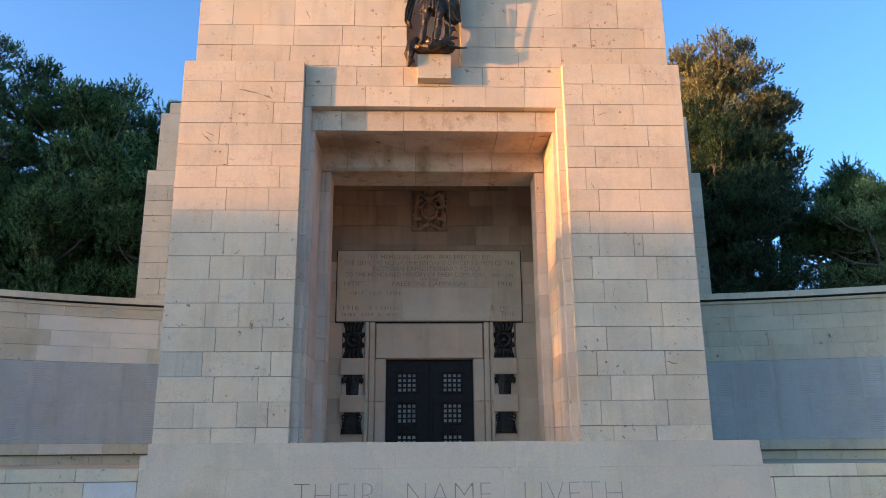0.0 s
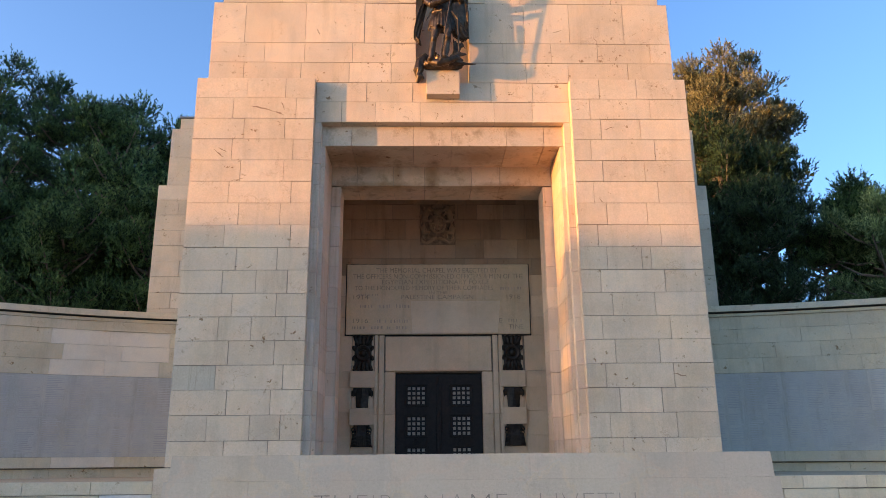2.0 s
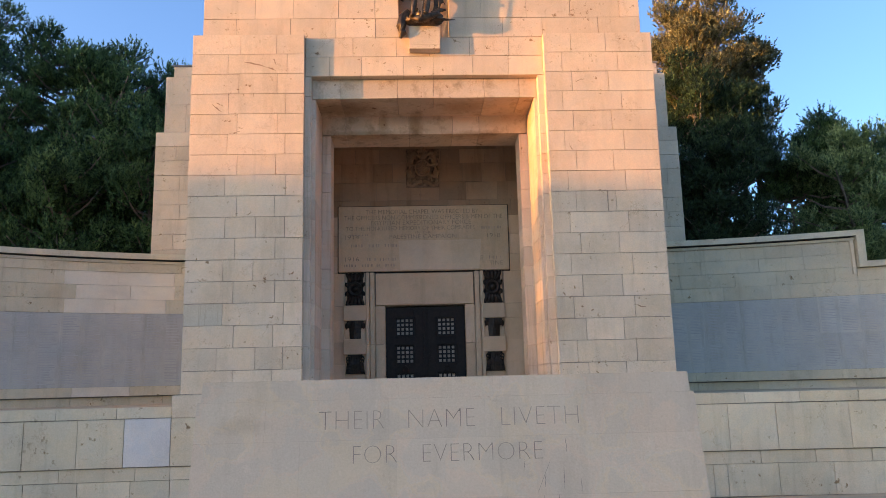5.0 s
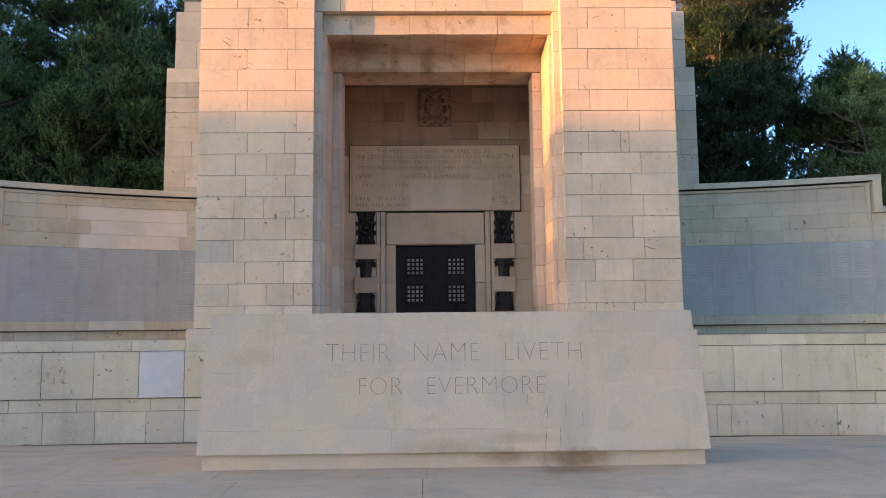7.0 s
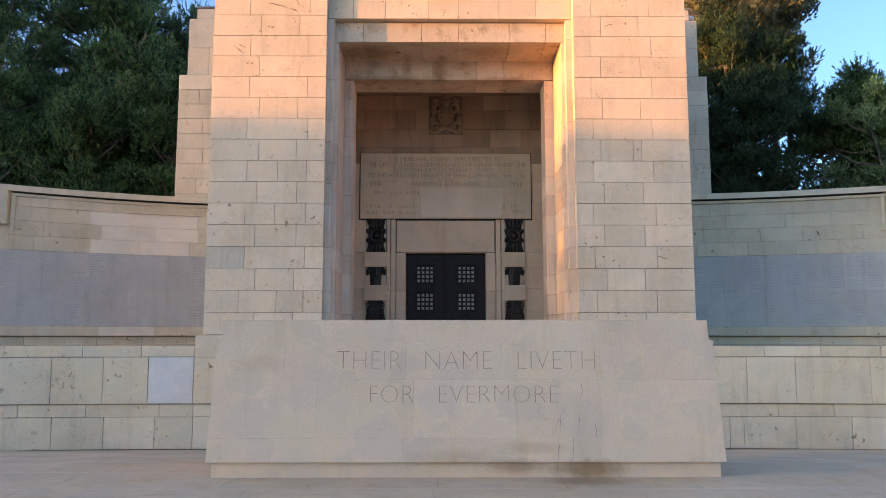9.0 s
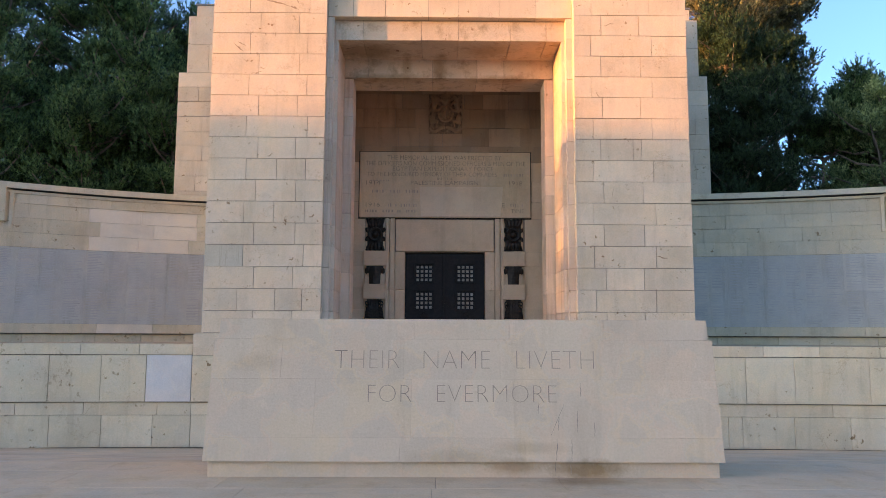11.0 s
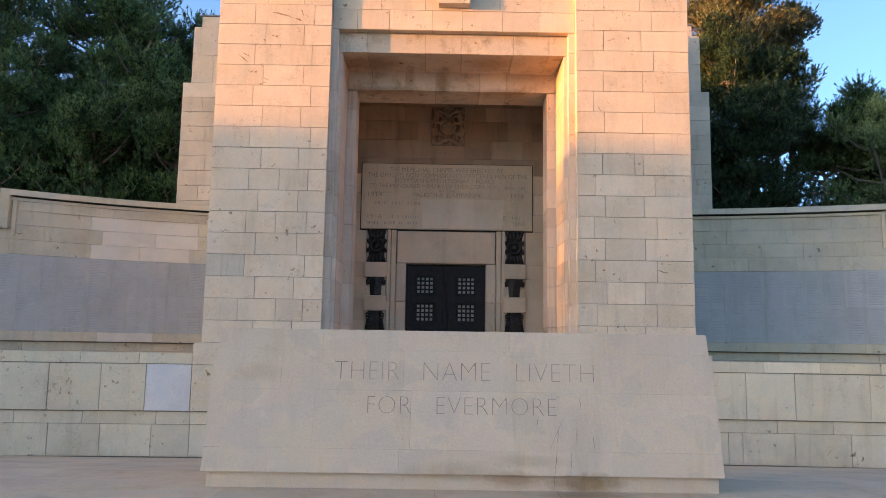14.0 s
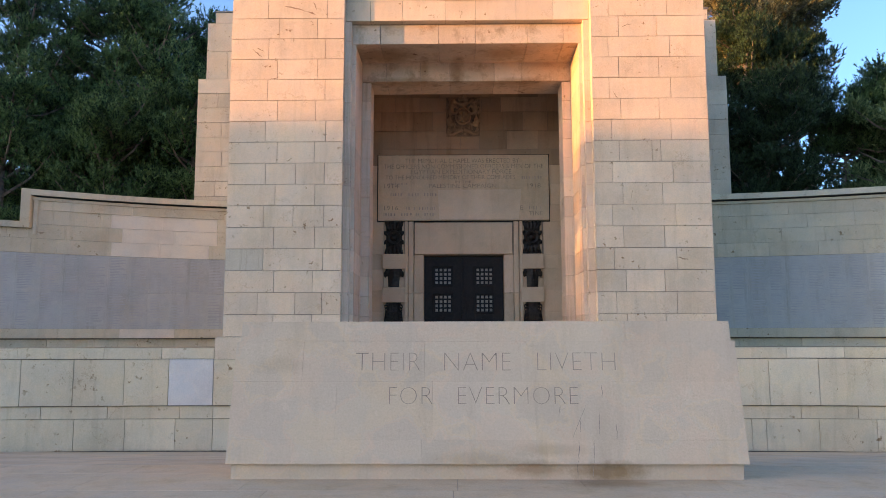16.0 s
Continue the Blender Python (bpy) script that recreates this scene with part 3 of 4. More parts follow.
# ---- inscribed tablet, door and bronzes on the back wall ----
def words(text, x0, x1, z, cap, y, material, parent, thin=0.0, tilt=0.0, name="lettering", apart=False):
    """Letters of the built-in font, fitted between x0 and x1 on the face at y, cap height cap."""
    cu = bpy.data.curves.new(name, "FONT")
    cu.body, cu.size, cu.extrude, cu.offset = text, 1.0, 0.0, thin
    cu.resolution_u = 3
    tmp = bpy.data.objects.new("tmp", cu)
    scene.collection.objects.link(tmp)
    me = bpy.data.meshes.new_from_object(tmp.evaluated_get(bpy.context.evaluated_depsgraph_get()))
    bpy.data.objects.remove(tmp)
    xs = [v.co.x for v in me.vertices]
    ys = [v.co.y for v in me.vertices]
    for v in me.vertices:
        h = (v.co.y - min(ys)) / (max(ys) - min(ys)) * cap
        v.co = (x0 + (v.co.x - min(xs)) / (max(xs) - min(xs)) * (x1 - x0), y + h * tilt, z + h)
    me.materials.clear()
    me.materials.append(material)
    if apart:
        bm = bmesh.new()
        bm.from_mesh(me)
        left = set(bm.verts)
        while left:
            seed = min(left, key=lambda v: v.co.x)
            isle, todo = {seed}, [seed]
            while todo:
                for e in todo.pop().link_edges:
                    for v in e.verts:
                        if v not in isle:
                            isle.add(v)
                            todo.append(v)
            left -= isle
            one = list(isle)
            where = {v: i for i, v in enumerate(one)}
            faces = [tuple(where[v] for v in f.verts) for f in bm.faces if f.verts[0] in isle]
            mesh_object("letter", [tuple(v.co) for v in one], faces, material, parent)
        bm.free()
        return
    ob = new(name, me)
    ob.parent = parent
    ob["kind"] = "stuff"


tablet = empty("inscription_tablet", "wide inscribed limestone tablet over the chapel door", "tablet")
TX0, TX1, TZ0, TZ1 = -2.222, 2.791, 5.02, 6.97
# dark sheet, a little larger than the slab, paints the shade along its edges
boxes("recess", [(TX0 - 0.03, TX1 + 0.03, BY - 0.006, BY + 0.01, TZ0 - 0.035, TZ1 + 0.03)], plain("edge_shade", (0.035, 0.025, 0.018), 0.95), tablet)
boxes("slab", [(TX0, TX1, BY - 0.09, BY + 0.02, TZ0, TZ1)], stone("tablet_stone", (0.80, 0.62, 0.425), (0.66, 0.505, 0.34), 0.4, 0.1, 0.45, patch=0.4), tablet, c=0.015)
v, f = chamfer_box(-0.42, 1.9, BY - 0.094, BY - 0.05, 5.06, 5.93, 0.003)
v = [(x + (0.1 if x > 1 else -0.05) * (z - 5.06), y, z) for x, y, z in v]
fix(mesh_object("repaired_panel", v, f, stone("tablet_repair", (0.81, 0.655, 0.475), (0.76, 0.61, 0.44), 0.3, 0.0, 0.2), tablet))
TY = BY - 0.0955
for txt, a, b, z, h in (("THE MEMORIAL CHAPEL WAS ERECTED BY", -1.42, 1.93, 6.73, 0.13), ("THE OFFICERS NON-COMMISSIONED OFFICERS & MEN OF THE", -2.05, 2.64, 6.56, 0.13),
                        ("EGYPTIAN EXPEDITIONARY FORCE", -1.25, 1.70, 6.40, 0.13), ("TO THE HONOURED MEMORY OF THEIR COMRADES", -2.0, 1.80, 6.24, 0.12),
                        ("IN THE", 0.05, 0.52, 6.13, 0.07), ("1914", -2.03, -1.62, 5.985, 0.12), ("PALESTINE CAMPAIGN", -0.72, 1.25, 5.985, 0.12), ("1918", 2.17, 2.55, 5.985, 0.12),
                        ("1916", -2.03, -1.62, 5.33, 0.12), ("E", 1.95, 2.03, 5.33, 0.12), ("TINE", 2.2, 2.6, 5.16, 0.12)):
    words(txt, a, b, z, h, TY, CUT_SOFT, tablet, thin=-0.012)
WORN = plain("worn_letters", (0.50, 0.38, 0.285), 0.9, 0, 4.0, 0.3)
rng = random.Random(3)
for a, e, z, h in ((-1.85, -0.5, 5.74, 0.10), (2.0, 2.08, 5.74, 0.10), (-1.45, -0.5, 5.33, 0.10), (-2.05, -0.55, 5.16, 0.085), (2.2, 2.55, 5.33, 0.11), (2.0, 2.6, 6.24, 0.09), (-1.9, -1.35, 6.08, 0.05)):
    while a < e:
        w = rng.uniform(0.02, 0.05)
        if rng.random() < 0.8:
            boxes("worn_stroke", [(a, a + w, TY - 0.0005, TY + 0.002, z + rng.uniform(0, 0.01), z + h * rng.uniform(0.8, 1.0))], WORN, tablet, c=0.0004)
        a += w + rng.uniform(0.02, 0.06)

door_frame = empty("door_surround", "plain limestone door surround with a wide lintel", "door frame")
block("lintel", -1.138, 1.705, BY - 0.11, BY + 0.05, 4.03, 4.95, stone("lintel_stone", (0.82, 0.615, 0.42), (0.74, 0.55, 0.375), 0.3, 0.1, 0.3), door_frame, c=0.012)
for sgn in (-1, 1):
    for n, (i, o, y) in enumerate(((1.158, 1.44, BY - 0.06), (1.46, 1.60, BY - 0.04), (1.62, 1.72, BY - 0.085))):
        a, b = sorted((DC + sgn * i, DC + sgn * o))
        for z0, z1 in ((TERRACE, 2.9), (2.906, 4.02 if n == 0 else 5.0)):
            block("jamb_stone", a, b, y, BY + 0.05, z0, z1, LIME_ROOM, door_frame, c=0.012)

door = empty("door_1", "dark bronze double door with four-by-four window grilles", "door", "structure")
# opaque panes; the light they reflect is put into their pale colour
GLASS = plain("pane_reflection", (0.40, 0.35, 0.29), 0.45, 0, 6, 0.4)
for sgn in (-1, 1):
    a, b = sorted((DC + sgn * 0.012, DC + sgn * 1.15))
    gc = DC + sgn * 0.60
    g = 0.262
    leaf = boxes("leaf", [
        (a, gc - g, BY + 0.06, BY + 0.14, TERRACE, 3.97), (gc + g, b, BY + 0.06, BY + 0.14, TERRACE, 3.97),
        (gc - g, gc + g, BY + 0.06, BY + 0.14, 3.655, 3.97), (gc - g, gc + g, BY + 0.06, BY + 0.14, 2.865, 3.135),
        (gc - g, gc + g, BY + 0.06, BY + 0.14, 2.065, 2.335), (gc - g, gc + g, BY + 0.06, BY + 0.14, TERRACE, 1.535)], DOOR_BRONZE, door, c=0.004)
    for z0, z1 in ((1.535, 2.065), (2.335, 2.865), (3.135, 3.655)):
        boxes("pane", [(gc - g, gc + g, BY + 0.115, BY + 0.125, z0, z1)], GLASS, leaf, c=0.001)
        bars = []
        for k in range(5):
            x = gc - g + 0.012 + (2 * g - 0.024) * k / 4
            bars.append((x - 0.023, x + 0.023, BY + 0.065, BY + 0.112, z0, z1))
            z = z0 + 0.012 + (z1 - z0 - 0.024) * k / 4
            bars.append((gc - g, gc + g, BY + 0.068, BY + 0.110, z - 0.023, z + 0.023))
        boxes("grille", bars, DOOR_BRONZE, leaf, c=0.003)
        fr = 0.055
        boxes("moulding", [(gc - g - fr, gc + g + fr, BY + 0.035, BY + 0.065, z1, z1 + 0.03), (gc - g - fr, gc + g + fr, BY + 0.035, BY + 0.065, z0 - 0.03, z0),
                           (gc - g - fr, gc - g, BY + 0.035, BY + 0.065, z0, z1), (gc + g, gc + g + fr, BY + 0.035, BY + 0.065, z0, z1)], DOOR_BRONZE, leaf, c=0.008)
    boxes("meeting_stile", [(min(DC, DC + sgn * 0.07), max(DC, DC + sgn * 0.07), BY + 0.03, BY + 0.062, TERRACE, 3.97)], DOOR_BRONZE, leaf, c=0.008)
    bm = bmesh.new()
    ring = [(gc + 0.08 * math.cos(2 * math.pi * k / 16), BY + 0.03, 2.17 + 0.08 * math.sin(2 * math.pi * k / 16)) for k in range(17)]
    sweep(bm, ring, [0.018] * 17, 6)
    part("ring_handle", bm, DOOR_BRONZE, leaf, smooth=True)
    bm = bmesh.new()
    bmesh.ops.create_icosphere(bm, subdivisions=2, radius=0.035, matrix=Matrix.Translation((gc, BY + 0.04, 2.26)))
    part("boss", bm, DOOR_BRONZE, leaf, smooth=True)
boxes("lock_plate", [(DC - 0.09, DC + 0.16, BY + 0.0, BY + 0.035, 2.52, 2.60), (DC - 0.07, DC - 0.02, BY - 0.005, BY + 0.035, 2.43, 2.68), (DC + 0.09, DC + 0.14, BY - 0.005, BY + 0.035, 2.43, 2.68)], DOOR_BRONZE, door, c=0.006)

def lathe(bm, profile, segs, m):
    rings = []
    for r, z in profile:
        rings.append([bm.verts.new(m @ Vector((r * math.cos(2 * math.pi * k / segs), r * math.sin(2 * math.pi * k / segs), z))) for k in range(segs)])
    for a, b in zip(rings, rings[1:]):
        for k in range(segs):
            bm.faces.new((a[k], a[(k + 1) % segs], b[(k + 1) % segs], b[k]))
    bm.faces.new(rings[0][::-1])
    bm.faces.new(rings[-1])


def blob(bm, x, y, z, sx, sy, sz, rx=0, ry=0, rz=0, sub=2):
    bmesh.ops.create_icosphere(bm, subdivisions=sub, radius=1, matrix=pose(x, y, z, rx, ry, rz) @ Matrix.Diagonal((sx, sy, sz, 1)))


for sgn in (-1, 1):
    cx = DC + sgn * 2.01 - 0.02
    orn = empty("bronze_ornament", "dark bronze wreath and torch ornament between stone bands", "ornament", group="bronzes beside the door")
    boxes("recess", [(cx - 0.29, cx + 0.29, BY - 0.015, BY + 0.02, TERRACE, 5.0)], LIME_ROOM, orn, c=0.004)
    bm = bmesh.new()
    cz = 4.52
    for k in range(22):
        t = 2 * math.pi * k / 22
        blob(bm, cx + 0.185 * math.cos(t), BY - 0.09, cz + 0.185 * math.sin(t), 0.05, 0.05, 0.022, 0, -math.degrees(t) + 60, 0, 1)
    ring = [(cx + 0.15 * math.cos(2 * math.pi * k / 20), BY - 0.09, cz + 0.15 * math.sin(2 * math.pi * k / 20)) for k in range(21)]
    sweep(bm, ring, [0.03] * 21, 6)
    blob(bm, cx, BY - 0.09, cz, 0.10, 0.07, 0.10)
    # acanthus sprays above and below the ring
    for up in (-1, 1):
        for dx, lean in ((-0.19, -28), (-0.10, -12), (0, 0), (0.10, 12), (0.19, 28)):
            blob(bm, cx + dx, BY - 0.05, cz + up * 0.33, 0.055, 0.05, 0.16, 0, lean * up, 0, 1)
            blob(bm, cx + dx * 1.25, BY - 0.07, cz + up * 0.45, 0.05, 0.05, 0.04, 0, 0, 0, 1)
        for dx in (-0.25, 0.25):
            blob(bm, cx + dx, BY - 0.05, cz + up * 0.13, 0.05, 0.045, 0.09, 0, dx * 60 * up, 0, 1)
    bmesh.ops.create_cube(bm, size=1, matrix=Matrix.Translation((cx, BY - 0.02, 4.52)) @ Matrix.Diagonal((0.46, 0.04, 0.94, 1)))
    sculpt("wreath", bm, BRONZE_DARK, orn, 0.012, soften=1)
    for z0, z1, flip in ((3.07, 3.60, 1), (2.08, 2.63, -1)):
        bm = bmesh.new()
        if flip > 0:
            # bundled shaft with tassels hanging at both sides
            for k in range(-4, 5):
                sweep(bm, [(cx + k * 0.034, BY - 0.07 + abs(k) * 0.008, z0), (cx + k * 0.037, BY - 0.075 + abs(k) * 0.008, z0 + 0.3), (cx + k * 0.055, BY - 0.07 + abs(k) * 0.006, z1)], [0.026, 0.028, 0.04], 6)
            for dx in (-0.235, 0.235):
                for j in (-1, 0, 1):
                    sweep(bm, [(cx + dx * 0.7, BY - 0.06, z1 - 0.05), (cx + dx + j * 0.03, BY - 0.07, z1 - 0.10), (cx + dx * 1.03 + j * 0.035, BY - 0.05, z1 - 0.26 + abs(j) * 0.04)], [0.03, 0.032, 0.014], 6)
        else:
            # leaves that spread downwards
            for k in range(-4, 5):
                sweep(bm, [(cx + k * 0.048, BY - 0.07, z1), (cx + k * 0.044, BY - 0.08, (z0 + z1) / 2), (cx + k * 0.056, BY - 0.06, z0)], [0.03, 0.03, 0.034], 6)
            for side in (-1, 1):
                for j in range(6):
                    h = z1 - 0.05 - 0.085 * j
                    w = 0.19 + 0.012 * abs(j - 2)
                    sweep(bm, [(cx + side * (w - 0.06), BY - 0.09, h), (cx + side * (w + 0.03), BY - 0.10, h - 0.03), (cx + side * (w + 0.05), BY - 0.07, h - 0.10)], [0.03, 0.026, 0.01], 6)
        bmesh.ops.create_cube(bm, size=1, matrix=Matrix.Translation((cx, BY - 0.035, (z0 + z1) / 2)) @ Matrix.Diagonal((0.26, 0.04, z1 - z0, 1)))
        sculpt("torch", bm, BRONZE_DARK, orn, 0.012, soften=1)
    for z0, z1 in ((3.60, 4.03), (2.63, 3.07)):
        block("stone_band", cx - 0.33, cx + 0.33, BY - 0.13, BY, z0, z1, LIME_ROOM, orn, c=0.012)

# carved relief: crown, shield between two beasts, scroll below, as plain forms
arms = empty("carved_relief", "carved heraldic stone relief above the inscribed tablet", "relief")
AX, AZ = 0.29, 8.17
RELIEF = stone("relief_stone", (0.46, 0.315, 0.21), (0.30, 0.20, 0.13), 0.5, 0.3, 0.5)
# backing colour carries the shade between the carved forms
block("backing", AX - 0.50, AX + 0.50, BY - 0.012, BY + 0.02, AZ - 0.62, AZ + 0.58, plain("shaded_relief_ground", (0.26, 0.178, 0.118), 0.95, 0, 9, 0.5), arms)
bm = bmesh.new()
blob(bm, AX, BY - 0.07, AZ - 0.03, 0.17, 0.08, 0.21)
for k in range(14):
    t = 2 * math.pi * k / 14
    blob(bm, AX + 0.085 * math.cos(t) * (1 + k % 2), BY - 0.13, AZ - 0.03 + 0.09 * math.sin(t) * (1 + k % 2), 0.03, 0.03, 0.03, 0, 0, 0, 1)
sweep(bm, [(AX, BY - 0.15, AZ + 0.16), (AX, BY - 0.155, AZ - 0.22)], [0.022, 0.022], 6)
sweep(bm, [(AX - 0.15, BY - 0.14, AZ - 0.02), (AX + 0.15, BY - 0.14, AZ - 0.02)], [0.022, 0.022], 6)
ring = [(AX + 0.21 * math.cos(2 * math.pi * k / 20), BY - 0.10, AZ - 0.03 + 0.25 * math.sin(2 * math.pi * k / 20)) for k in range(21)]
sweep(bm, ring, [0.035] * 21, 6)
sculpt("shield", bm, RELIEF, arms, 0.012, soften=0)
bm = bmesh.new()
blob(bm, AX, BY - 0.10, AZ + 0.31, 0.12, 0.09, 0.09)
for k in range(-2, 3):
    sweep(bm, [(AX + k * 0.05, BY - 0.12, AZ + 0.36), (AX + k * 0.065, BY - 0.13, AZ + 0.46), (AX + k * 0.035, BY - 0.11, AZ + 0.56)], [0.028, 0.034, 0.02], 6)
blob(bm, AX, BY - 0.11, AZ + 0.59, 0.05, 0.05, 0.05)
for side in (-1, 1):
    sweep(bm, [(AX + side * 0.08, BY - 0.08, AZ + 0.32), (AX + side * 0.20, BY - 0.09, AZ + 0.40), (AX + side * 0.25, BY - 0.08, AZ + 0.30), (AX + side * 0.18, BY - 0.07, AZ + 0.24)], [0.03, 0.045, 0.04, 0.02], 6)
sculpt("crown", bm, RELIEF, arms, 0.012, soften=0)
for side in (-1, 1):
    bm = bmesh.new()
    P = lambda u, w, d=0.11: (AX + side * u, BY - d, AZ + w)
    # rearing beast: haunch, arched body, chest, neck and head, fore legs on the shield, hind legs, curled tail
    sweep(bm, [P(0.36, -0.34), P(0.41, -0.16), P(0.37, 0.06), P(0.34, 0.22), P(0.30, 0.36)], [0.09, 0.095, 0.08, 0.085, 0.06])
    blob(bm, *P(0.27, 0.42, 0.14), 0.075, 0.07, 0.065)
    blob(bm, *P(0.20, 0.39, 0.14), 0.05, 0.05, 0.035)
    for k in range(5):
        blob(bm, *P(0.38 + 0.02 * math.sin(k * 2), 0.14 + 0.08 * k, 0.10), 0.055, 0.05, 0.05, 0, 30, 0, 1)
    sweep(bm, [P(0.33, 0.22, 0.14), P(0.22, 0.26, 0.18), P(0.16, 0.18, 0.18)], [0.05, 0.04, 0.03], 6)
    sweep(bm, [P(0.34, 0.06, 0.14), P(0.24, 0.02, 0.19), P(0.15, 0.08, 0.19)], [0.05, 0.04, 0.03], 6)
    sweep(bm, [P(0.37, -0.30, 0.13), P(0.24, -0.30, 0.17), P(0.27, -0.46, 0.14)], [0.075, 0.055, 0.035], 6)
    sweep(bm, [P(0.39, -0.30), P(0.43, -0.42), P(0.36, -0.52)], [0.07, 0.05, 0.035], 6)
    sweep(bm, [P(0.42, -0.26, 0.08), P(0.50, -0.12, 0.08), P(0.46, 0.06, 0.08), P(0.50, 0.20, 0.08), P(0.45, 0.28, 0.08)], [0.03, 0.026, 0.026, 0.034, 0.02], 6)
    sculpt("supporter", bm, RELIEF, arms, 0.012, soften=0)
    bm = bmesh.new()
    sweep(bm, [P(0.02, -0.44, 0.10), P(0.16, -0.50, 0.12), P(0.30, -0.60, 0.11), P(0.42, -0.56, 0.10), P(0.47, -0.46, 0.09)], [0.05, 0.055, 0.05, 0.05, 0.03], 6, 0.6)
    sculpt("scroll", bm, RELIEF, arms, 0.012, soften=0)

# ---- statue ----
def statue():
    bm = bmesh.new()
    cx, cy, z0 = XC - 0.02, UY - 0.24, 10.30
    rng = random.Random(4)
    P = lambda u, d, h: (cx + u, cy + d, z0 + h)
    # coiled beast and rocks underfoot, hanging over the bracket at one side
    blob(bm, *P(0.0, 0.0, 0.10), 0.50, 0.20, 0.11)
    sweep(bm, [P(-0.30, -0.20, 0.12), P(-0.10, -0.26, 0.03), P(0.12, -0.26, 0.10), P(0.32, -0.20, 0.20), P(0.48, -0.12, 0.17)], [0.07, 0.09, 0.085, 0.07, 0.03])
    sweep(bm, [P(-0.36, 0.10, 0.42), P(-0.50, 0.04, 0.22), P(-0.54, -0.02, -0.02), P(-0.50, -0.04, -0.20), P(-0.57, -0.03, -0.33)], [0.07, 0.11, 0.12, 0.10, 0.04])
    sweep(bm, [P(0.20, -0.16, 0.22), P(0.40, -0.14, 0.32), P(0.56, -0.08, 0.36)], [0.07, 0.06, 0.02])
    sweep(bm, [P(0.30, -0.16, 0.12), P(0.55, -0.14, 0.08), P(0.78, -0.18, 0.06)], [0.05, 0.035, 0.012])
    for k in range(26):
        t = rng.random() * math.pi * 2
        u = 0.5 * math.cos(t) * rng.uniform(0.3, 1.0)
        sweep(bm, [P(u, -0.16 * abs(math.sin(t)), rng.uniform(0.0, 0.2)), P(u + rng.uniform(-0.14, 0.14), -0.26 * abs(math.sin(t)), rng.uniform(0.0, 0.26))], [0.05, 0.025], 6)
    # wing rising behind the legs
    for k in range(6):
        sweep(bm, [P(0.22, 0.10, 0.2), P(0.30 + 0.035 * k, 0.02, 0.50 + 0.04 * k), P(0.26 + 0.055 * k, 0.0, 0.78 - 0.05 * k)], [0.05, 0.04, 0.015], 6)
    sweep(bm, [P(-0.20, 0.14, 0.1), P(-0.34, 0.12, 0.36), P(-0.28, 0.14, 0.52), P(-0.12, 0.16, 0.48)], [0.10, 0.08, 0.06, 0.05])
    blob(bm, *P(0.40, 0.02, 1.45), 0.20, 0.09, 0.48)
    # legs with greaves and knees
    sweep(bm, [P(-0.25, -0.14, 0.16), P(-0.23, -0.12, 0.42), P(-0.19, -0.15, 0.66), P(-0.15, -0.10, 0.86), P(-0.12, -0.02, 1.16)], [0.055, 0.085, 0.075, 0.10, 0.13])
    sweep(bm, [P(0.05, -0.16, 0.20), P(0.09, -0.15, 0.44), P(0.13, -0.20, 0.68), P(0.14, -0.13, 0.88), P(0.11, -0.02, 1.18)], [0.055, 0.085, 0.075, 0.10, 0.13])
    blob(bm, *P(-0.19, -0.20, 0.68), 0.07, 0.06, 0.08)
    blob(bm, *P(0.13, -0.25, 0.70), 0.07, 0.06, 0.08)
    blob(bm, *P(-0.27, -0.22, 0.13), 0.075, 0.15, 0.06)
    blob(bm, *P(0.05, -0.25, 0.17), 0.075, 0.15, 0.06)
    # tunic skirt with folds, waist, chest
    lathe(bm, [(0.16, 1.0), (0.285, 1.02), (0.265, 1.22), (0.205, 1.42), (0.235, 1.60), (0.27, 1.78), (0.24, 1.94), (0.12, 2.03)], 18, Matrix.Translation((cx, cy, z0)) @ Matrix.Diagonal((1, 0.66, 1, 1)))
    for k in range(13):
        a = math.pi * (k + 0.5) / 13
        u, d = math.cos(a), -math.sin(a)
        sweep(bm, [P(0.20 * u, 0.135 * d, 1.42), P(0.27 * u, 0.19 * d, 1.20), P(0.30 * u, 0.21 * d, 0.98 + 0.05 * math.sin(k * 2.1))], [0.018, 0.03, 0.034], 6)
    sweep(bm, [P(-0.22, -0.02, 1.46), P(0, -0.17, 1.43), P(0.22, -0.02, 1.46)], [0.035, 0.04, 0.035], 6)
    # folded collar and pauldrons
    for side in (-1, 1):
        blob(bm, *P(side * 0.30, -0.01, 1.86), 0.13, 0.13, 0.13)
        blob(bm, *P(side * 0.33, -0.02, 1.76), 0.11, 0.12, 0.07)
        sweep(bm, [P(side * 0.26, 0.02, 1.98), P(side * 0.12, -0.14, 1.92), P(0, -0.20, 1.78)], [0.06, 0.055, 0.04], 6)
    # arms: one across the body to the shaft, one raised to hold it
    sweep(bm, [P(-0.33, -0.02, 1.86), P(-0.33, -0.10, 1.66), P(-0.25, -0.22, 1.52), P(-0.02, -0.30, 1.56), P(0.20, -0.33, 1.62)], [0.085, 0.08, 0.085, 0.075, 0.055])
    sweep(bm, [P(0.33, -0.02, 1.88), P(0.46, -0.10, 1.72), P(0.46, -0.22, 1.80), P(0.34, -0.33, 2.00)], [0.085, 0.085, 0.075, 0.055])
    blob(bm, *P(0.21, -0.35, 1.64), 0.075, 0.075, 0.075)
    blob(bm, *P(0.32, -0.35, 2.02), 0.07, 0.07, 0.075)
    # neck, face, tall cap with a wreath on it
    sweep(bm, [P(0, -0.04, 1.95), P(0, -0.08, 2.12)], [0.09, 0.08])
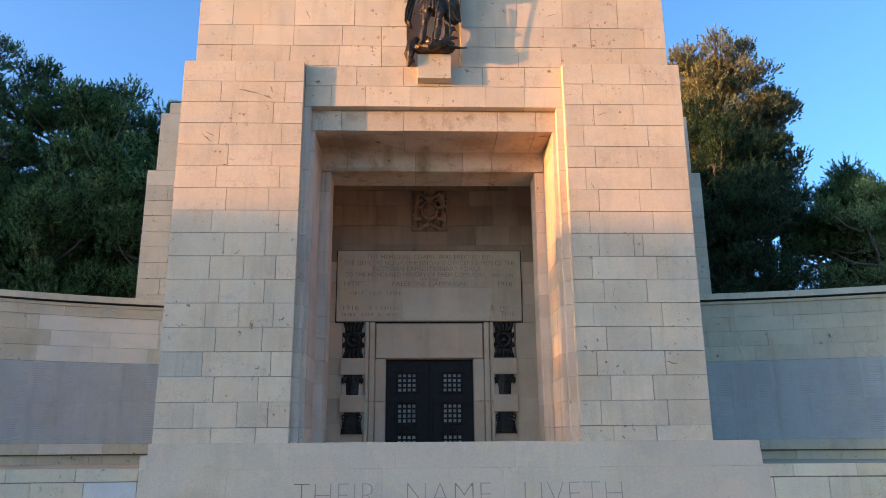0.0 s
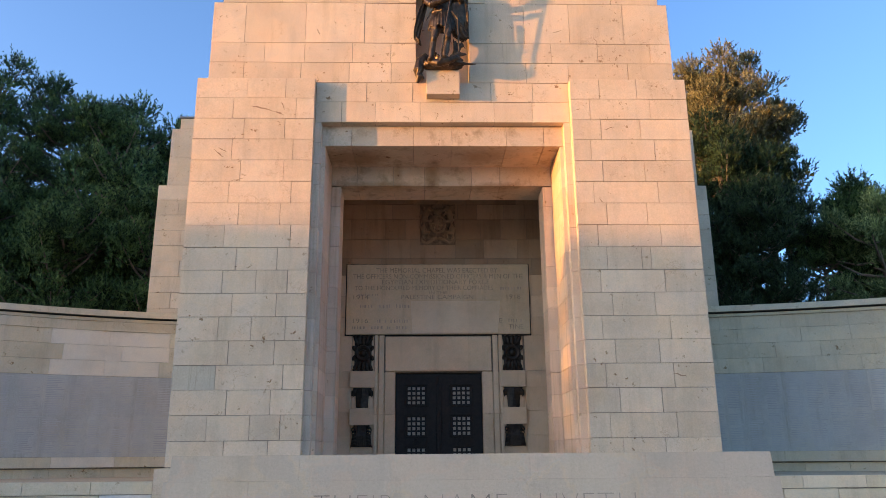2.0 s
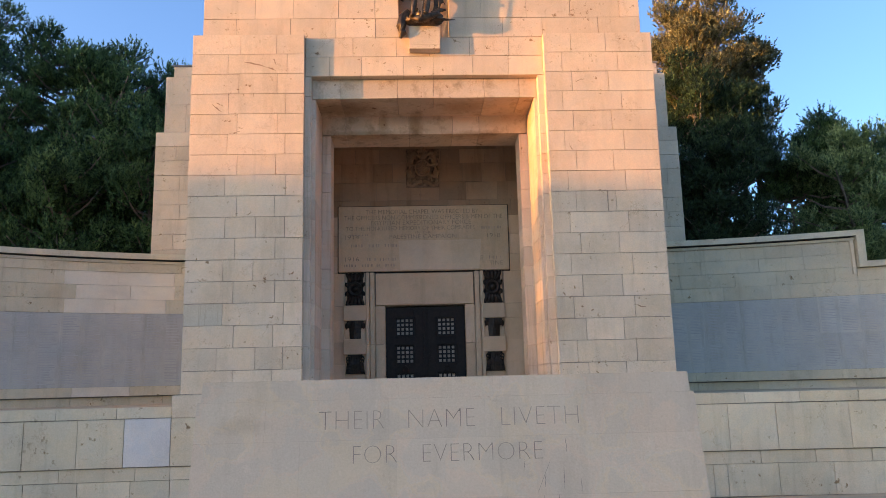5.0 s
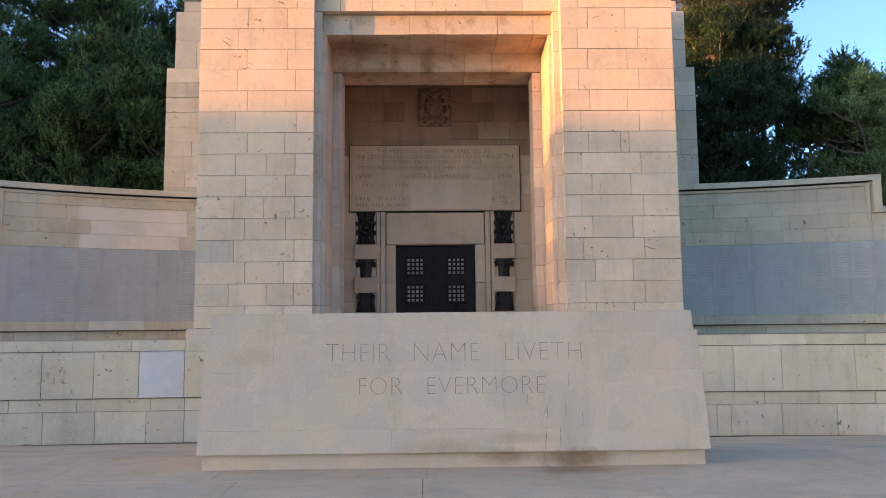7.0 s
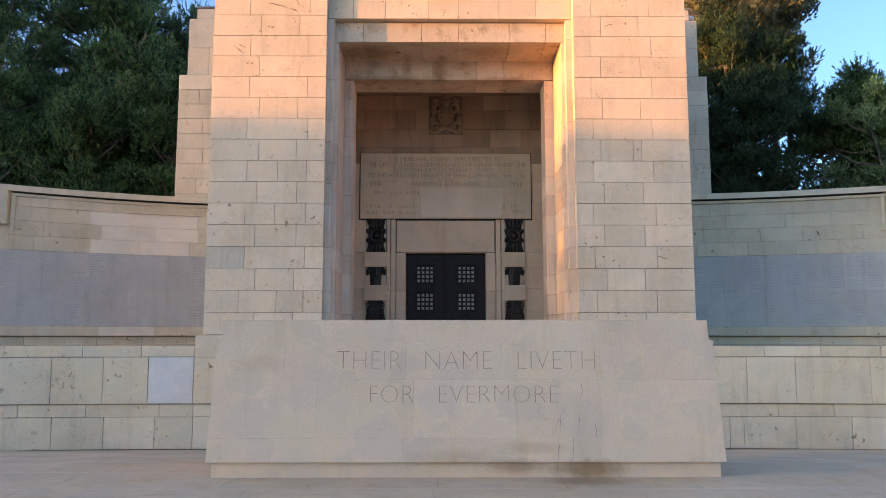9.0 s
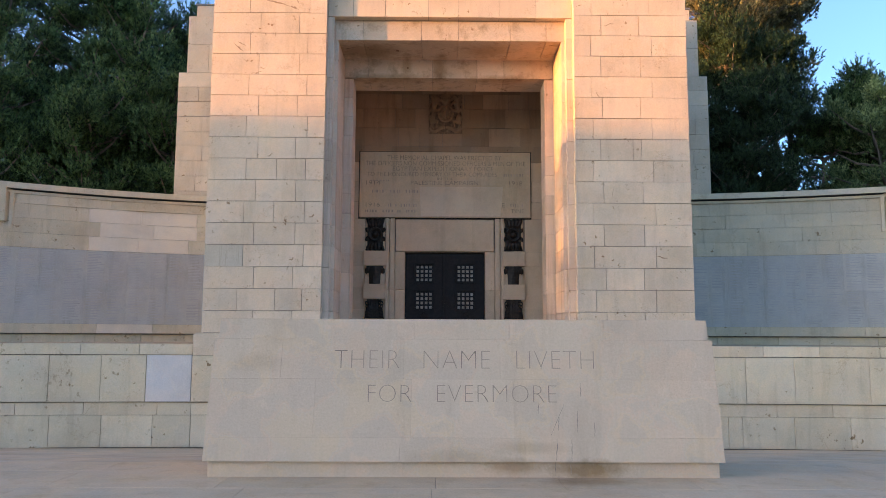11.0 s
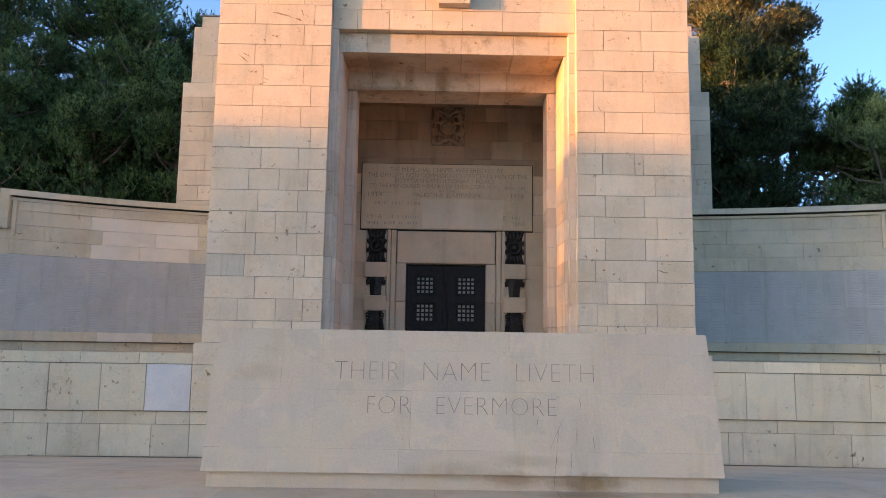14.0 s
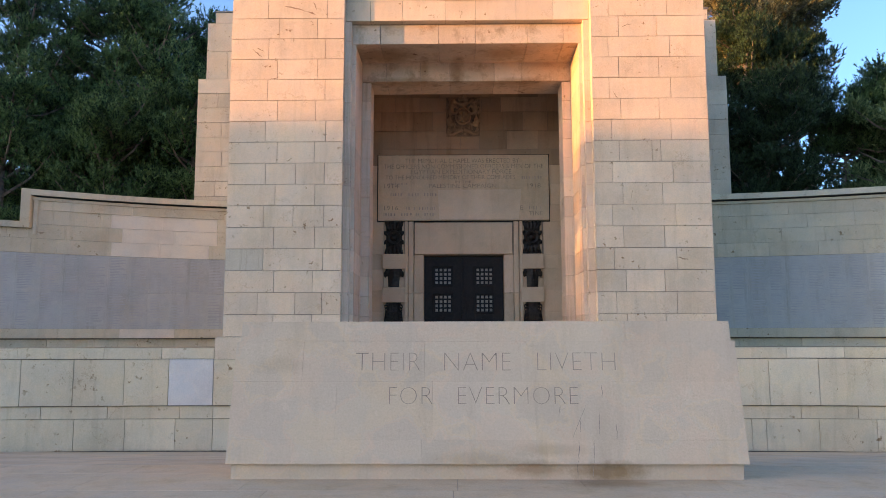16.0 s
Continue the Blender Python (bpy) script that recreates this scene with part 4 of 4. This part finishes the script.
    blob(bm, *P(0.0, -0.13, 2.15), 0.095, 0.115, 0.13)
    blob(bm, *P(0.0, -0.24, 2.14), 0.02, 0.03, 0.035, sub=1)
    blob(bm, *P(0.0, -0.20, 2.05), 0.05, 0.045, 0.04, sub=1)
    lathe(bm, [(0.13, 2.19), (0.135, 2.22), (0.115, 2.24), (0.125, 2.34), (0.15, 2.40), (0.10, 2.43)], 16, Matrix.Translation((cx, cy - 0.12, z0)))
    for side in (-1, 1):
        blob(bm, *P(side * 0.105, -0.11, 2.10), 0.03, 0.075, 0.10, sub=1)
    for k in range(9):
        a = math.pi * k / 8
        blob(bm, *P(0.16 * math.cos(a), -0.18, 2.34 + 0.12 * math.sin(a)), 0.035, 0.035, 0.035, 0, 0, 0, 1)
    # shaft and sword
    sweep(bm, [P(-0.05, -0.36, 0.06), P(0.21, -0.38, 1.64), P(0.45, -0.40, 2.58)], [0.021, 0.021, 0.018], 6)
    sweep(bm, [P(-0.18, -0.20, 1.46), P(-0.36, -0.18, 1.14)], [0.022, 0.018], 6)
    sweep(bm, [P(0.24, -0.22, 1.36), P(0.62, -0.10, 0.82)], [0.024, 0.018], 6)
    sweep(bm, [P(0.38, -0.16, 0.2), P(0.36, -0.20, 1.3)], [0.024, 0.022], 6)
    # cloak: narrow blown edge at one side, wide folds at the other, a sheet behind
    for side, rows in ((-1, ((0.30, 0.40, 1.92), (0.34, 0.50, 1.62), (0.40, 0.58, 1.34), (0.47, 0.64, 1.06), (0.52, 0.66, 0.84), (0.47, 0.54, 0.70))),
                       (1, ((0.22, 0.44, 1.96), (0.20, 0.60, 1.72), (0.20, 0.63, 1.44), (0.22, 0.62, 1.16), (0.26, 0.62, 0.94), (0.50, 0.64, 0.80)))):
        grid = []
        for u0, u1, h in rows:
            row = []
            for j in range(13):
                q = j / 12
                row.append(P(side * (u0 + (u1 - u0) * q), 0.06 - 0.10 * q + 0.045 * math.sin(q * 15 + h * 2), h - 0.05 * math.sin(q * 15)))
            grid.append(row)
        sheet = [[[bm.verts.new((x, y + o, z)) for x, y, z in r] for r in grid] for o in (0, 0.07)]
        for i in range(5):
            for j in range(12):
                for o in (0, 1):
                    bm.faces.new((sheet[o][i][j], sheet[o][i][j + 1], sheet[o][i + 1][j + 1], sheet[o][i + 1][j]))
            for j in (0, 12):
                bm.faces.new((sheet[0][i][j], sheet[0][i + 1][j], sheet[1][i + 1][j], sheet[1][i][j]))
        for i in (0, 5):
            for j in range(12):
                bm.faces.new((sheet[0][i][j], sheet[0][i][j + 1], sheet[1][i][j + 1], sheet[1][i][j]))
    for v in bm.verts:
        v.co.z = z0 + (v.co.z - z0) * 1.025
        v.co += noise.noise_vector(Vector(v.co) * 9.0) * 0.014
    bmesh.ops.recalc_face_normals(bm, faces=bm.faces)
    ob = sculpt("statue", bm, BRONZE, None, 0.015, soften=1)
    return tagged(ob, "dark bronze armoured figure with cloak and shaft on a bracket", "statue")


statue()

# brown scars in the ashlar: a crooked diagonal one on the pier and short gouges
SCAR = plain("brown_scar", (0.33, 0.20, 0.125), 0.95, 0, 20, 0.4, 0.6)
rng = random.Random(51)
for xa, za, xb, zb, wide, face in ((-3.98, 9.42, -3.42, 9.27, 0.016, FY), (-3.42, 9.27, -3.24, 9.20, 0.02, FY), (-3.30, 9.52, -3.22, 9.30, 0.012, FY), (-4.72, 8.36, -4.48, 8.16, 0.014, FY), (-4.62, 8.40, -4.44, 8.30, 0.010, FY),
                             (-4.3, 7.62, -4.02, 7.70, 0.010, FY), (4.1, 5.05, 4.04, 4.72, 0.012, FY), (3.96, 8.85, 4.16, 8.92, 0.012, FY), (4.32, 9.6, 4.36, 9.46, 0.012, FY), (3.72, 7.3, 3.80, 7.12, 0.010, FY),
                             (5.02, 3.42, 5.3, 3.36, 0.014, FY), (2.9, 11.4, 3.2, 11.5, 0.012, UY), (-2.6, 11.5, -2.52, 11.3, 0.014, UY), (-2.2, 11.7, -2.15, 11.62, 0.016, UY), (3.9, 11.3, 4.0, 11.05, 0.010, UY), (1.9, 11.62, 2.0, 11.5, 0.012, UY)):
    vs = []
    for i in range(8):
        t = i / 7
        w = wide * (0.25 + math.sin(math.pi * t)) * rng.uniform(0.35, 1.0)
        x, z = xa + (xb - xa) * t + rng.uniform(-0.014, 0.014), za + (zb - za) * t + rng.uniform(-0.014, 0.014)
        vs += [(x - w * 0.5, face - 0.0055, z - w), (x + w * 0.5, face - 0.0055, z + w)]
    mesh_object("scar", vs, [(2 * i, 2 * i + 2, 2 * i + 3, 2 * i + 1) for i in range(7)], SCAR, front_wall)

# ---- inscribed monument in front ----
altar = empty("inscribed_monument", "battered limestone monument with large incised words, stained at its foot", "monument")
def altar_place(u, d, z):
    t = (z - 0.18) / 1.625
    s = (1 - t * 0.022 if z < 1.569 else 0.985 - t * 0.022) if z > 0.182 else 0.984
    y = 7.56 + 0.17 * t if z > 0.182 else 7.63
    return (XC + 0.03 + (u) * s, y + d, z)


core_v, core_f = chamfer_box(-2.94, 2.94, 0.03, 1.7, 0.0, 1.79, 0.002)
altar_core = fix(mesh_object("core", [altar_place(*p) for p in core_v], core_f, LIME_ALTAR, altar))
AZS = [0.0, 0.182, 0.45, 1.11, 1.57, 1.805]
AJ = {(4, 0): [-1.725, -0.605, 0.555, 1.715], (3, 0): [-2.17, -0.72, 0.43, 2.16], (2, 0): [-1.75, -0.62, 0.58, 1.78], (1, 0): [-2.22, -0.74, 0.70, 1.72], (0, 0): [-2.3, -0.72, 0.60, 1.2]}
ashlar(altar_core, [(-2.985, 2.985, 0, 5)], AZS, 1.3, altar_place, LIME_ALTAR, 31, depth=0.5, joint=0.0008, given=AJ, edge=0.0016)
boxes("top_slab", [(XC + 0.03 - 2.86, XC + 0.03 + 2.86, 7.74, 9.35, 1.70, 1.80)], LIME_ALTAR, altar)
for txt, a, b, z0, z1 in (("THEIR", -1.149, -0.396, 1.234, 1.438), ("NAME", -0.111, 0.667, 1.234, 1.438), ("LIVETH", 0.975, 1.886, 1.234, 1.438), ("FOR", -0.753, -0.248, 0.848, 1.044), ("EVERMORE", 0.049, 1.439, 0.848, 1.044)):
    y0 = 7.56 + 0.17 * (z0 - 0.18) / 1.625 - 0.0045
    words(txt, a, b, z0, z1 - z0, y0, CUT, altar, thin=-0.031, tilt=0.17 / 1.625, apart=True)

# scratches and water marks on its face
SCRATCH = plain("dark_scratch", (0.34, 0.26, 0.195), 0.95, 0, 30, 0.4)
rng = random.Random(77)
for k, (xa, za, xb, zb) in enumerate(((1.523, 0.835, 1.355, 0.476), (1.457, 0.687, 1.448, 0.533), (1.671, 0.758, 1.666, 0.514), (1.718, 1.075, 1.715, 0.915), (1.866, 0.623, 1.862, 0.463),
                                      (1.433, 0.45, 1.416, 0.2), (1.603, 0.45, 1.592, 0.2), (1.223, 0.848, 1.221, 0.72), (1.415, 0.176, 1.413, 0.02), (1.591, 0.176, 1.588, 0.02))):
    vs = []
    for i in range(7):
        t = i / 6
        w = (0.0012 + 0.0038 * math.sin(math.pi * t) * rng.uniform(0.5, 1.2)) * (0.7 if k in (0, 3, 7) else 1.0)
        z = za + (zb - za) * t
        x = xa + (xb - xa) * t + rng.uniform(-0.004, 0.004)
        y = 7.56 + 0.17 * (z - 0.18) / 1.625 - 0.0035 if z > 0.182 else 7.626
        vs += [(x - w, y, z), (x + w, y, z)]
    mesh_object("scratch", vs, [(2 * i, 2 * i + 2, 2 * i + 3, 2 * i + 1) for i in range(6)], SCRATCH, altar)

# ---- terrace wall stones ----
SIDES = [(-14, XC - 5.44, -5, 5), (XC + 5.44, 14.5, -5, 5), (XC - 5.44, XC + 5.44, -5, 1.2)]
LJ = {(0, 0): [-12.2, -10.3, -8.0, -6.95, -5.9], (0, 1): [6.22, 6.52, 7.6, 8.75, 9.9, 11.2, 12.6]}
ashlar(terrace_wall, SIDES, LZ[:2], 1.12, lambda u, d, z: low_place(u, d + 0.02, z), LIME_OLD, 41, depth=0.16, given=LJ)
ashlar(terrace_wall, SIDES, [LZ[1], LZ[2] - 0.012], 1.25, lambda u, d, z: low_place(u, d + 0.015, z), LIME_OLD, 42, depth=0.16)
LJ = {(0, 0): [-12.5, -11.3, -10.2, -9.1, -8.03, -6.98, -6.05], (0, 1): [6.6, 7.62, 9.15, 10.6, 12.0]}
ashlar(terrace_wall, SIDES, LZ[2:4], 1.12, lambda u, d, z: low_place(u, d - 0.045, z), LIME_OLD, 43, depth=0.2, given=LJ, chosen=((0, -5.9),))
LJ = {(0, 0): [-12.0, -10.7, -9.2, -7.43, -6.22], (0, 1): [7.0, 8.17, 9.4, 10.7, 12.2]}
ashlar(terrace_wall, SIDES, [LZ[3] + 0.006, LZ[4]], 1.2, lambda u, d, z: low_place(u, d - 0.02, z), LIME_OLD, 44, depth=0.3, given=LJ)

# ---- paving slabs ----
rng = random.Random(9)
ys = [-4.0, -2.6, -1.2, 0.2, 1.5, 2.8, 4.0, 5.0, 6.0, 7.0, 8.0, 8.6, 9.8, 11.0, 12.2, 13.4, 14.95]
for y0, y1 in zip(ys, ys[1:]):
    js = cuts(rng, -11.0, 11.6, 1.9, rng.random())
    for a, b in zip(js, js[1:]):
        v, f = chamfer_box(a + 0.002, b - 0.002, y0 + 0.002, y1 - 0.002, -0.06, rng.uniform(-0.0015, 0.0015), 0.003)
        fix(mesh_object("slab", [(x, y, z + ground_z(y)) for x, y, z in v], f, PAVE, pavement))


# ---- trees ----
def leaf_material(name, a, b):
    m, t, bs = nodes(name)
    tc = t.nodes.new("ShaderNodeNewGeometry")
    n = noise_node(t, 1.4, 4, 0.6, tc.outputs["Position"])
    add = t.nodes.new("ShaderNodeMath")
    add.operation = "MULTIPLY_ADD"
    add.inputs[1].default_value, add.inputs[2].default_value = 0.55, -0.27
    link(t, tc.outputs["Random Per Island"], add.inputs[0])
    both = t.nodes.new("ShaderNodeMath")
    both.operation = "ADD"
    link(t, add.outputs[0], both.inputs[0])
    link(t, n.outputs[0], both.inputs[1])
    r = ramp(t, both.outputs[0], [(0.32, a), (0.68, b)])
    link(t, r.outputs[0], bs.inputs["Base Color"])
    bs.inputs["Roughness"].default_value = 0.6
    bs.inputs["Specular IOR Level"].default_value = 0.2
    return m


NEEDLE = leaf_material("pine_needles", (0.009, 0.026, 0.009), (0.13, 0.23, 0.078))
# shade of the lower and rear crowns, put into the needle colour
NEEDLE_SHADED = leaf_material("shaded_pine_needles", (0.007, 0.019, 0.008), (0.062, 0.105, 0.042))
NEEDLE_FRESH = leaf_material("fresh_pine_needles", (0.06, 0.105, 0.04), (0.27, 0.37, 0.15))
# golden glow of the low sun, painted into these needles
NEEDLE_SUNLIT = leaf_material("sunlit_pine_needles", (0.065, 0.062, 0.025), (0.31, 0.265, 0.12))
BARK = plain("bark", (0.20, 0.155, 0.12), 0.95, 0, 8, 0.5, 0.8)


def limb(vs, fs, p, q, r0, r1, n=5):
    p, q = Vector(p), Vector(q)
    m = (q - p).to_track_quat("Z", "Y").to_matrix()
    base = len(vs)
    for c, r in ((p, r0), (q, r1)):
        for k in range(n):
            a = 2 * math.pi * k / n
            vs.append(tuple(c + m @ Vector((r * math.cos(a), r * math.sin(a), 0))))
    fs += [(base + k, base + (k + 1) % n, base + n + (k + 1) % n, base + n + k) for k in range(n)]


GAPS = [(17.0, 8.9, 0.6)]     # openings cleared through the crowns at any depth, placed to fit the camera's view


def pine(x, y, top, low, radius, seed, clumps=150, needle=None, label="tall dark green pine tree behind the memorial wall", puff=0.62, lift=0.35, squat=0.68):
    """A pine: tapered trunk, limbs that bend up, and rounded clumps of bristling shoots at their ends."""
    rs = np.random.RandomState(seed)
    tree = empty("pine_tree", label, "tree", group="pines behind the memorial")
    base = 1.2
    tree.location = (x, y, base)
    H, L = top - base + 0.25, low - base
    vs, fs = [], []
    trunk = [(0, 0, -0.2)]
    for k in range(1, 9):
        trunk.append((0.25 * math.sin(k * 0.9 + seed), 0.25 * math.cos(k * 1.1 + seed), H * 0.95 * k / 8))
    for k in range(8):
        limb(vs, fs, trunk[k], trunk[k + 1], 0.26 * (1 - k / 8.5), 0.26 * (1 - (k + 1) / 8.5), 7)
    hearts = []
    limbs = max(12, clumps // 4)
    for i in range(limbs):
        f = (i + rs.rand()) / limbs
        h = L + (H * 0.9 - L) * f
        k = min(7, int(h / (H * 0.95) * 8))
        c = Vector(trunk[k]).lerp(Vector(trunk[k + 1]), h / (H * 0.95) * 8 - k)
        r = radius * (max(0.3, math.sqrt(max(0.0, 1 - ((f - 0.4) / squat) ** 2))) if f > 0.4 else 0.8 + 0.5 * f) * rs.uniform(0.72, 1.08)
        a = i * 2.4 + rs.rand()
        tip = c + Vector((r * math.cos(a), r * math.sin(a), r * rs.uniform(0.1, 0.1 + 2 * lift)))
        tip.z = min(tip.z, H - rs.uniform(0.25, 0.7))
        mid = c.lerp(tip, 0.55) - Vector((0, 0, 0.10 * r))
        limb(vs, fs, c, mid, 0.07, 0.045, 4)
        limb(vs, fs, mid, tip, 0.045, 0.015, 4)
        for n in range(4):
            u = (1.0, 0.8, 0.62, 0.35)[n]
            p = c.lerp(mid, u / 0.55) if u < 0.55 else mid.lerp(tip, (u - 0.55) / 0.45)
            e = p + Vector((rs.normal(0, 0.28), rs.normal(0, 0.28), rs.uniform(-0.1, 0.35))) * (0.3 + 0.28 * r) * (n > 0)
            if any((x + e.x - gx_) ** 2 + (base + e.z - gz_) ** 2 < (gr_ + 0.25) ** 2 for gx_, gz_, gr_ in GAPS):
                continue
            limb(vs, fs, p, e, 0.018, 0.006, 3)
            hearts.append((*e, puff * rs.uniform(0.7, 1.25)))
    fix(mesh_object("trunk", vs, fs, BARK, tree))
    hearts = np.array(hearts)
    shoots, per = 48, 15
    n = len(hearts) * shoots
    rad = np.repeat(hearts[:, 3:4], shoots, axis=0)
    out = rs.normal(0, 1, (n, 3))
    out[:, 2] = np.abs(out[:, 2]) * np.where(rs.rand(n) < 0.8, 1, -0.6)
    out /= np.linalg.norm(out, axis=1, keepdims=True)
    spots = np.repeat(hearts[:, :3], shoots, axis=0) + out * rad * (1, 1, 0.72) * rs.uniform(0.35, 1.0, (n, 1))
    axis = out * 0.65 + rs.normal(0, 0.22, (n, 3)) + (0, 0, 0.75)
    axis /= np.linalg.norm(axis, axis=1, keepdims=True)
    reach = rs.uniform(0.14, 0.36, (n, 1, 1)) * (1 + 0.7 * np.clip(out[:, 2], 0, 1))[:, None, None]
    along = rs.rand(n, per, 1)
    root = spots[:, None, :] + axis[:, None, :] * reach * along
    d = rs.normal(0, 1, (n, per, 3))
    d /= np.linalg.norm(d, axis=2, keepdims=True)
    d = d * 0.7 + axis[:, None, :] * 0.9
    d /= np.linalg.norm(d, axis=2, keepdims=True)
    length = rs.uniform(0.10, 0.19, (n, per, 1)) * (1.1 - 0.4 * along)
    side = np.cross(d, rs.normal(0, 1, (n, per, 3)))
    side /= np.linalg.norm(side, axis=2, keepdims=True) + 1e-6
    w = rs.uniform(0.014, 0.028, (n, per, 1))
    tri = np.stack([root - side * w, root + side * w, root + d * length], 2).reshape(-1, 3).astype(np.float32)
    me = bpy.data.meshes.new("crown")
    count = len(tri) // 3
    me.vertices.add(len(tri))
    me.vertices.foreach_set("co", tri.ravel())
    me.loops.add(len(tri))
    me.loops.foreach_set("vertex_index", np.arange(len(tri), dtype=np.int32))
    me.polygons.add(count)
    me.polygons.foreach_set("loop_start", np.arange(0, len(tri), 3, dtype=np.int32))
    me.update(calc_edges=True)
    me.materials.append(needle or NEEDLE)
    crown = new("crown", me)
    crown.parent = tree
    return tree


LOWER = "lower dark green pine tree close behind the wall"
pine(-18.6, 30.0, 18.2, 4.0, 3.3, 1, 220)
pine(-15.5, 31.0, 17.8, 5.5, 2.9, 2, 200)
pine(-12.9, 30.0, 16.9, 5.5, 2.6, 3, 190)
pine(-10.4, 31.5, 15.8, 5.5, 2.4, 4, 150)
pine(-22.3, 29.0, 18.6, 5.5, 3.4, 5, 170)
pine(-17.2, 27.0, 12.0, 5.0, 2.6, 6, 130, label=LOWER)
pine(-13.3, 27.5, 11.0, 5.0, 2.4, 7, 120, label=LOWER)
pine(-10.6, 28.5, 12.0, 5.0, 2.2, 16, 100, label=LOWER)
pine(13.1, 32.0, 20.0, 12.4, 2.5, 8, 240, NEEDLE_SUNLIT, "tall pine tree with a sunlit golden top", 0.62, 0.3, 0.75)
# side lobe of the tall golden pine, added as a tree of its own
pine(15.9, 32.4, 18.2, 14.9, 1.5, 17, 70, NEEDLE_SUNLIT, "side lobe of the golden pine, built as a slender tree", 0.5)
pine(12.2, 30.0, 15.6, 3.5, 2.5, 9, 220, NEEDLE_SHADED)
pine(14.4, 31.8, 8.4, 3.0, 2.2, 19, 120, NEEDLE_SHADED, label="low dark pine behind the wall")
pine(14.3, 30.5, 15.2, 9.8, 1.8, 10, 120, NEEDLE_SHADED)
pine(12.6, 28.5, 11.5, 3.5, 2.1, 20, 130, NEEDLE_SHADED, LOWER)
pine(19.0, 31.5, 13.9, 7.0, 1.7, 11, 110)
pine(17.0, 31.8, 11.6, 8.4, 1.4, 15, 80)
pine(18.6, 29.0, 11.7, 3.5, 2.5, 12, 210, NEEDLE_FRESH, "broad pine tree with fresh light green needles", 0.55)
pine(22.3, 30.0, 12.0, 5.0, 2.9, 13, 150)
pine(24.9, 30.0, 12.6, 5.0, 2.9, 18, 110)
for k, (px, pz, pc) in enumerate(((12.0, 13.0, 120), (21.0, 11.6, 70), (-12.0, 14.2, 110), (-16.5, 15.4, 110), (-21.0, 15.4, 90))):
    pine(px, 36.0, pz, 4.5, 2.9, 30 + k, pc, label="dark pine tree further behind the memorial", puff=0.8, needle=NEEDLE_SHADED)
pine(16.4, 33.0, 7.6, 4.0, 2.4, 14, 110, NEEDLE_SHADED, label="low dark pine behind the wall")


# ---- unseen woods, added to shade the lower half of the facade ----
def woods_occluder():
    vs, fs = [], []
    rs = random.Random(17)
    dist = 62.0
    for k in range(520):
        q = -46 + 62 * k / 520 + rs.uniform(-0.2, 0.2)
        # top edge shaped for the shade line; the dip lets sun onto the jamb
        lift = 6.85 - 0.1 * max(0, min(1, (-q - 15.6) / 1.0)) - 4.2 * max(0, 1 - abs(q + 15.35) / 0.55) + 6.3 * max(0, min(1, (-q - 18.5) / 2.5)) + 6.5 * max(0, min(1, (-q - 29.5) / 2.0))
        topz = lift + dist * math.tan(radians(SUN_EL))
        for _ in range(5):
            s = dist + rs.uniform(-2.5, 2.5)
            h = topz * (1 - 0.85 * rs.random() ** 1.5) if _ else topz - rs.random() * 0.35
            px, py = -s * SX + q * SY, -s * SY - q * SX
            r = rs.uniform(0.5, 1.1) if _ else 0.35
            b = len(vs)
            for dx, dy, dz in ((1, 0, 0), (-0.5, 0.87, 0), (-0.5, -0.87, 0), (0, 0, 0.8)):
                vs.append((px + dx * r, py + dy * r, h - 0.8 * r + dz * r))
            fs.extend([(b, b + 1, b + 3), (b + 1, b + 2, b + 3), (b + 2, b, b + 3), (b, b + 2, b + 1)])
        b = len(vs)
        s = dist
        px, py = -s * SX + q * SY, -s * SY - q * SX
        wide = 0.12 if abs(q + 15.35) < 1.2 else 0.45
        for w in (-wide, wide):
            vs.extend([(px + w * SY, py - w * SX, -0.1), (px + w * SY, py - w * SX, topz - 0.25)])
        fs.append((b, b + 1, b + 3, b + 2))
    ob = mesh_object("woods_occluder", vs, fs, NEEDLE)
    return tagged(ob, "unseen row of tree shapes added to shade the facade", "woods", kind="stuff")


woods_occluder()
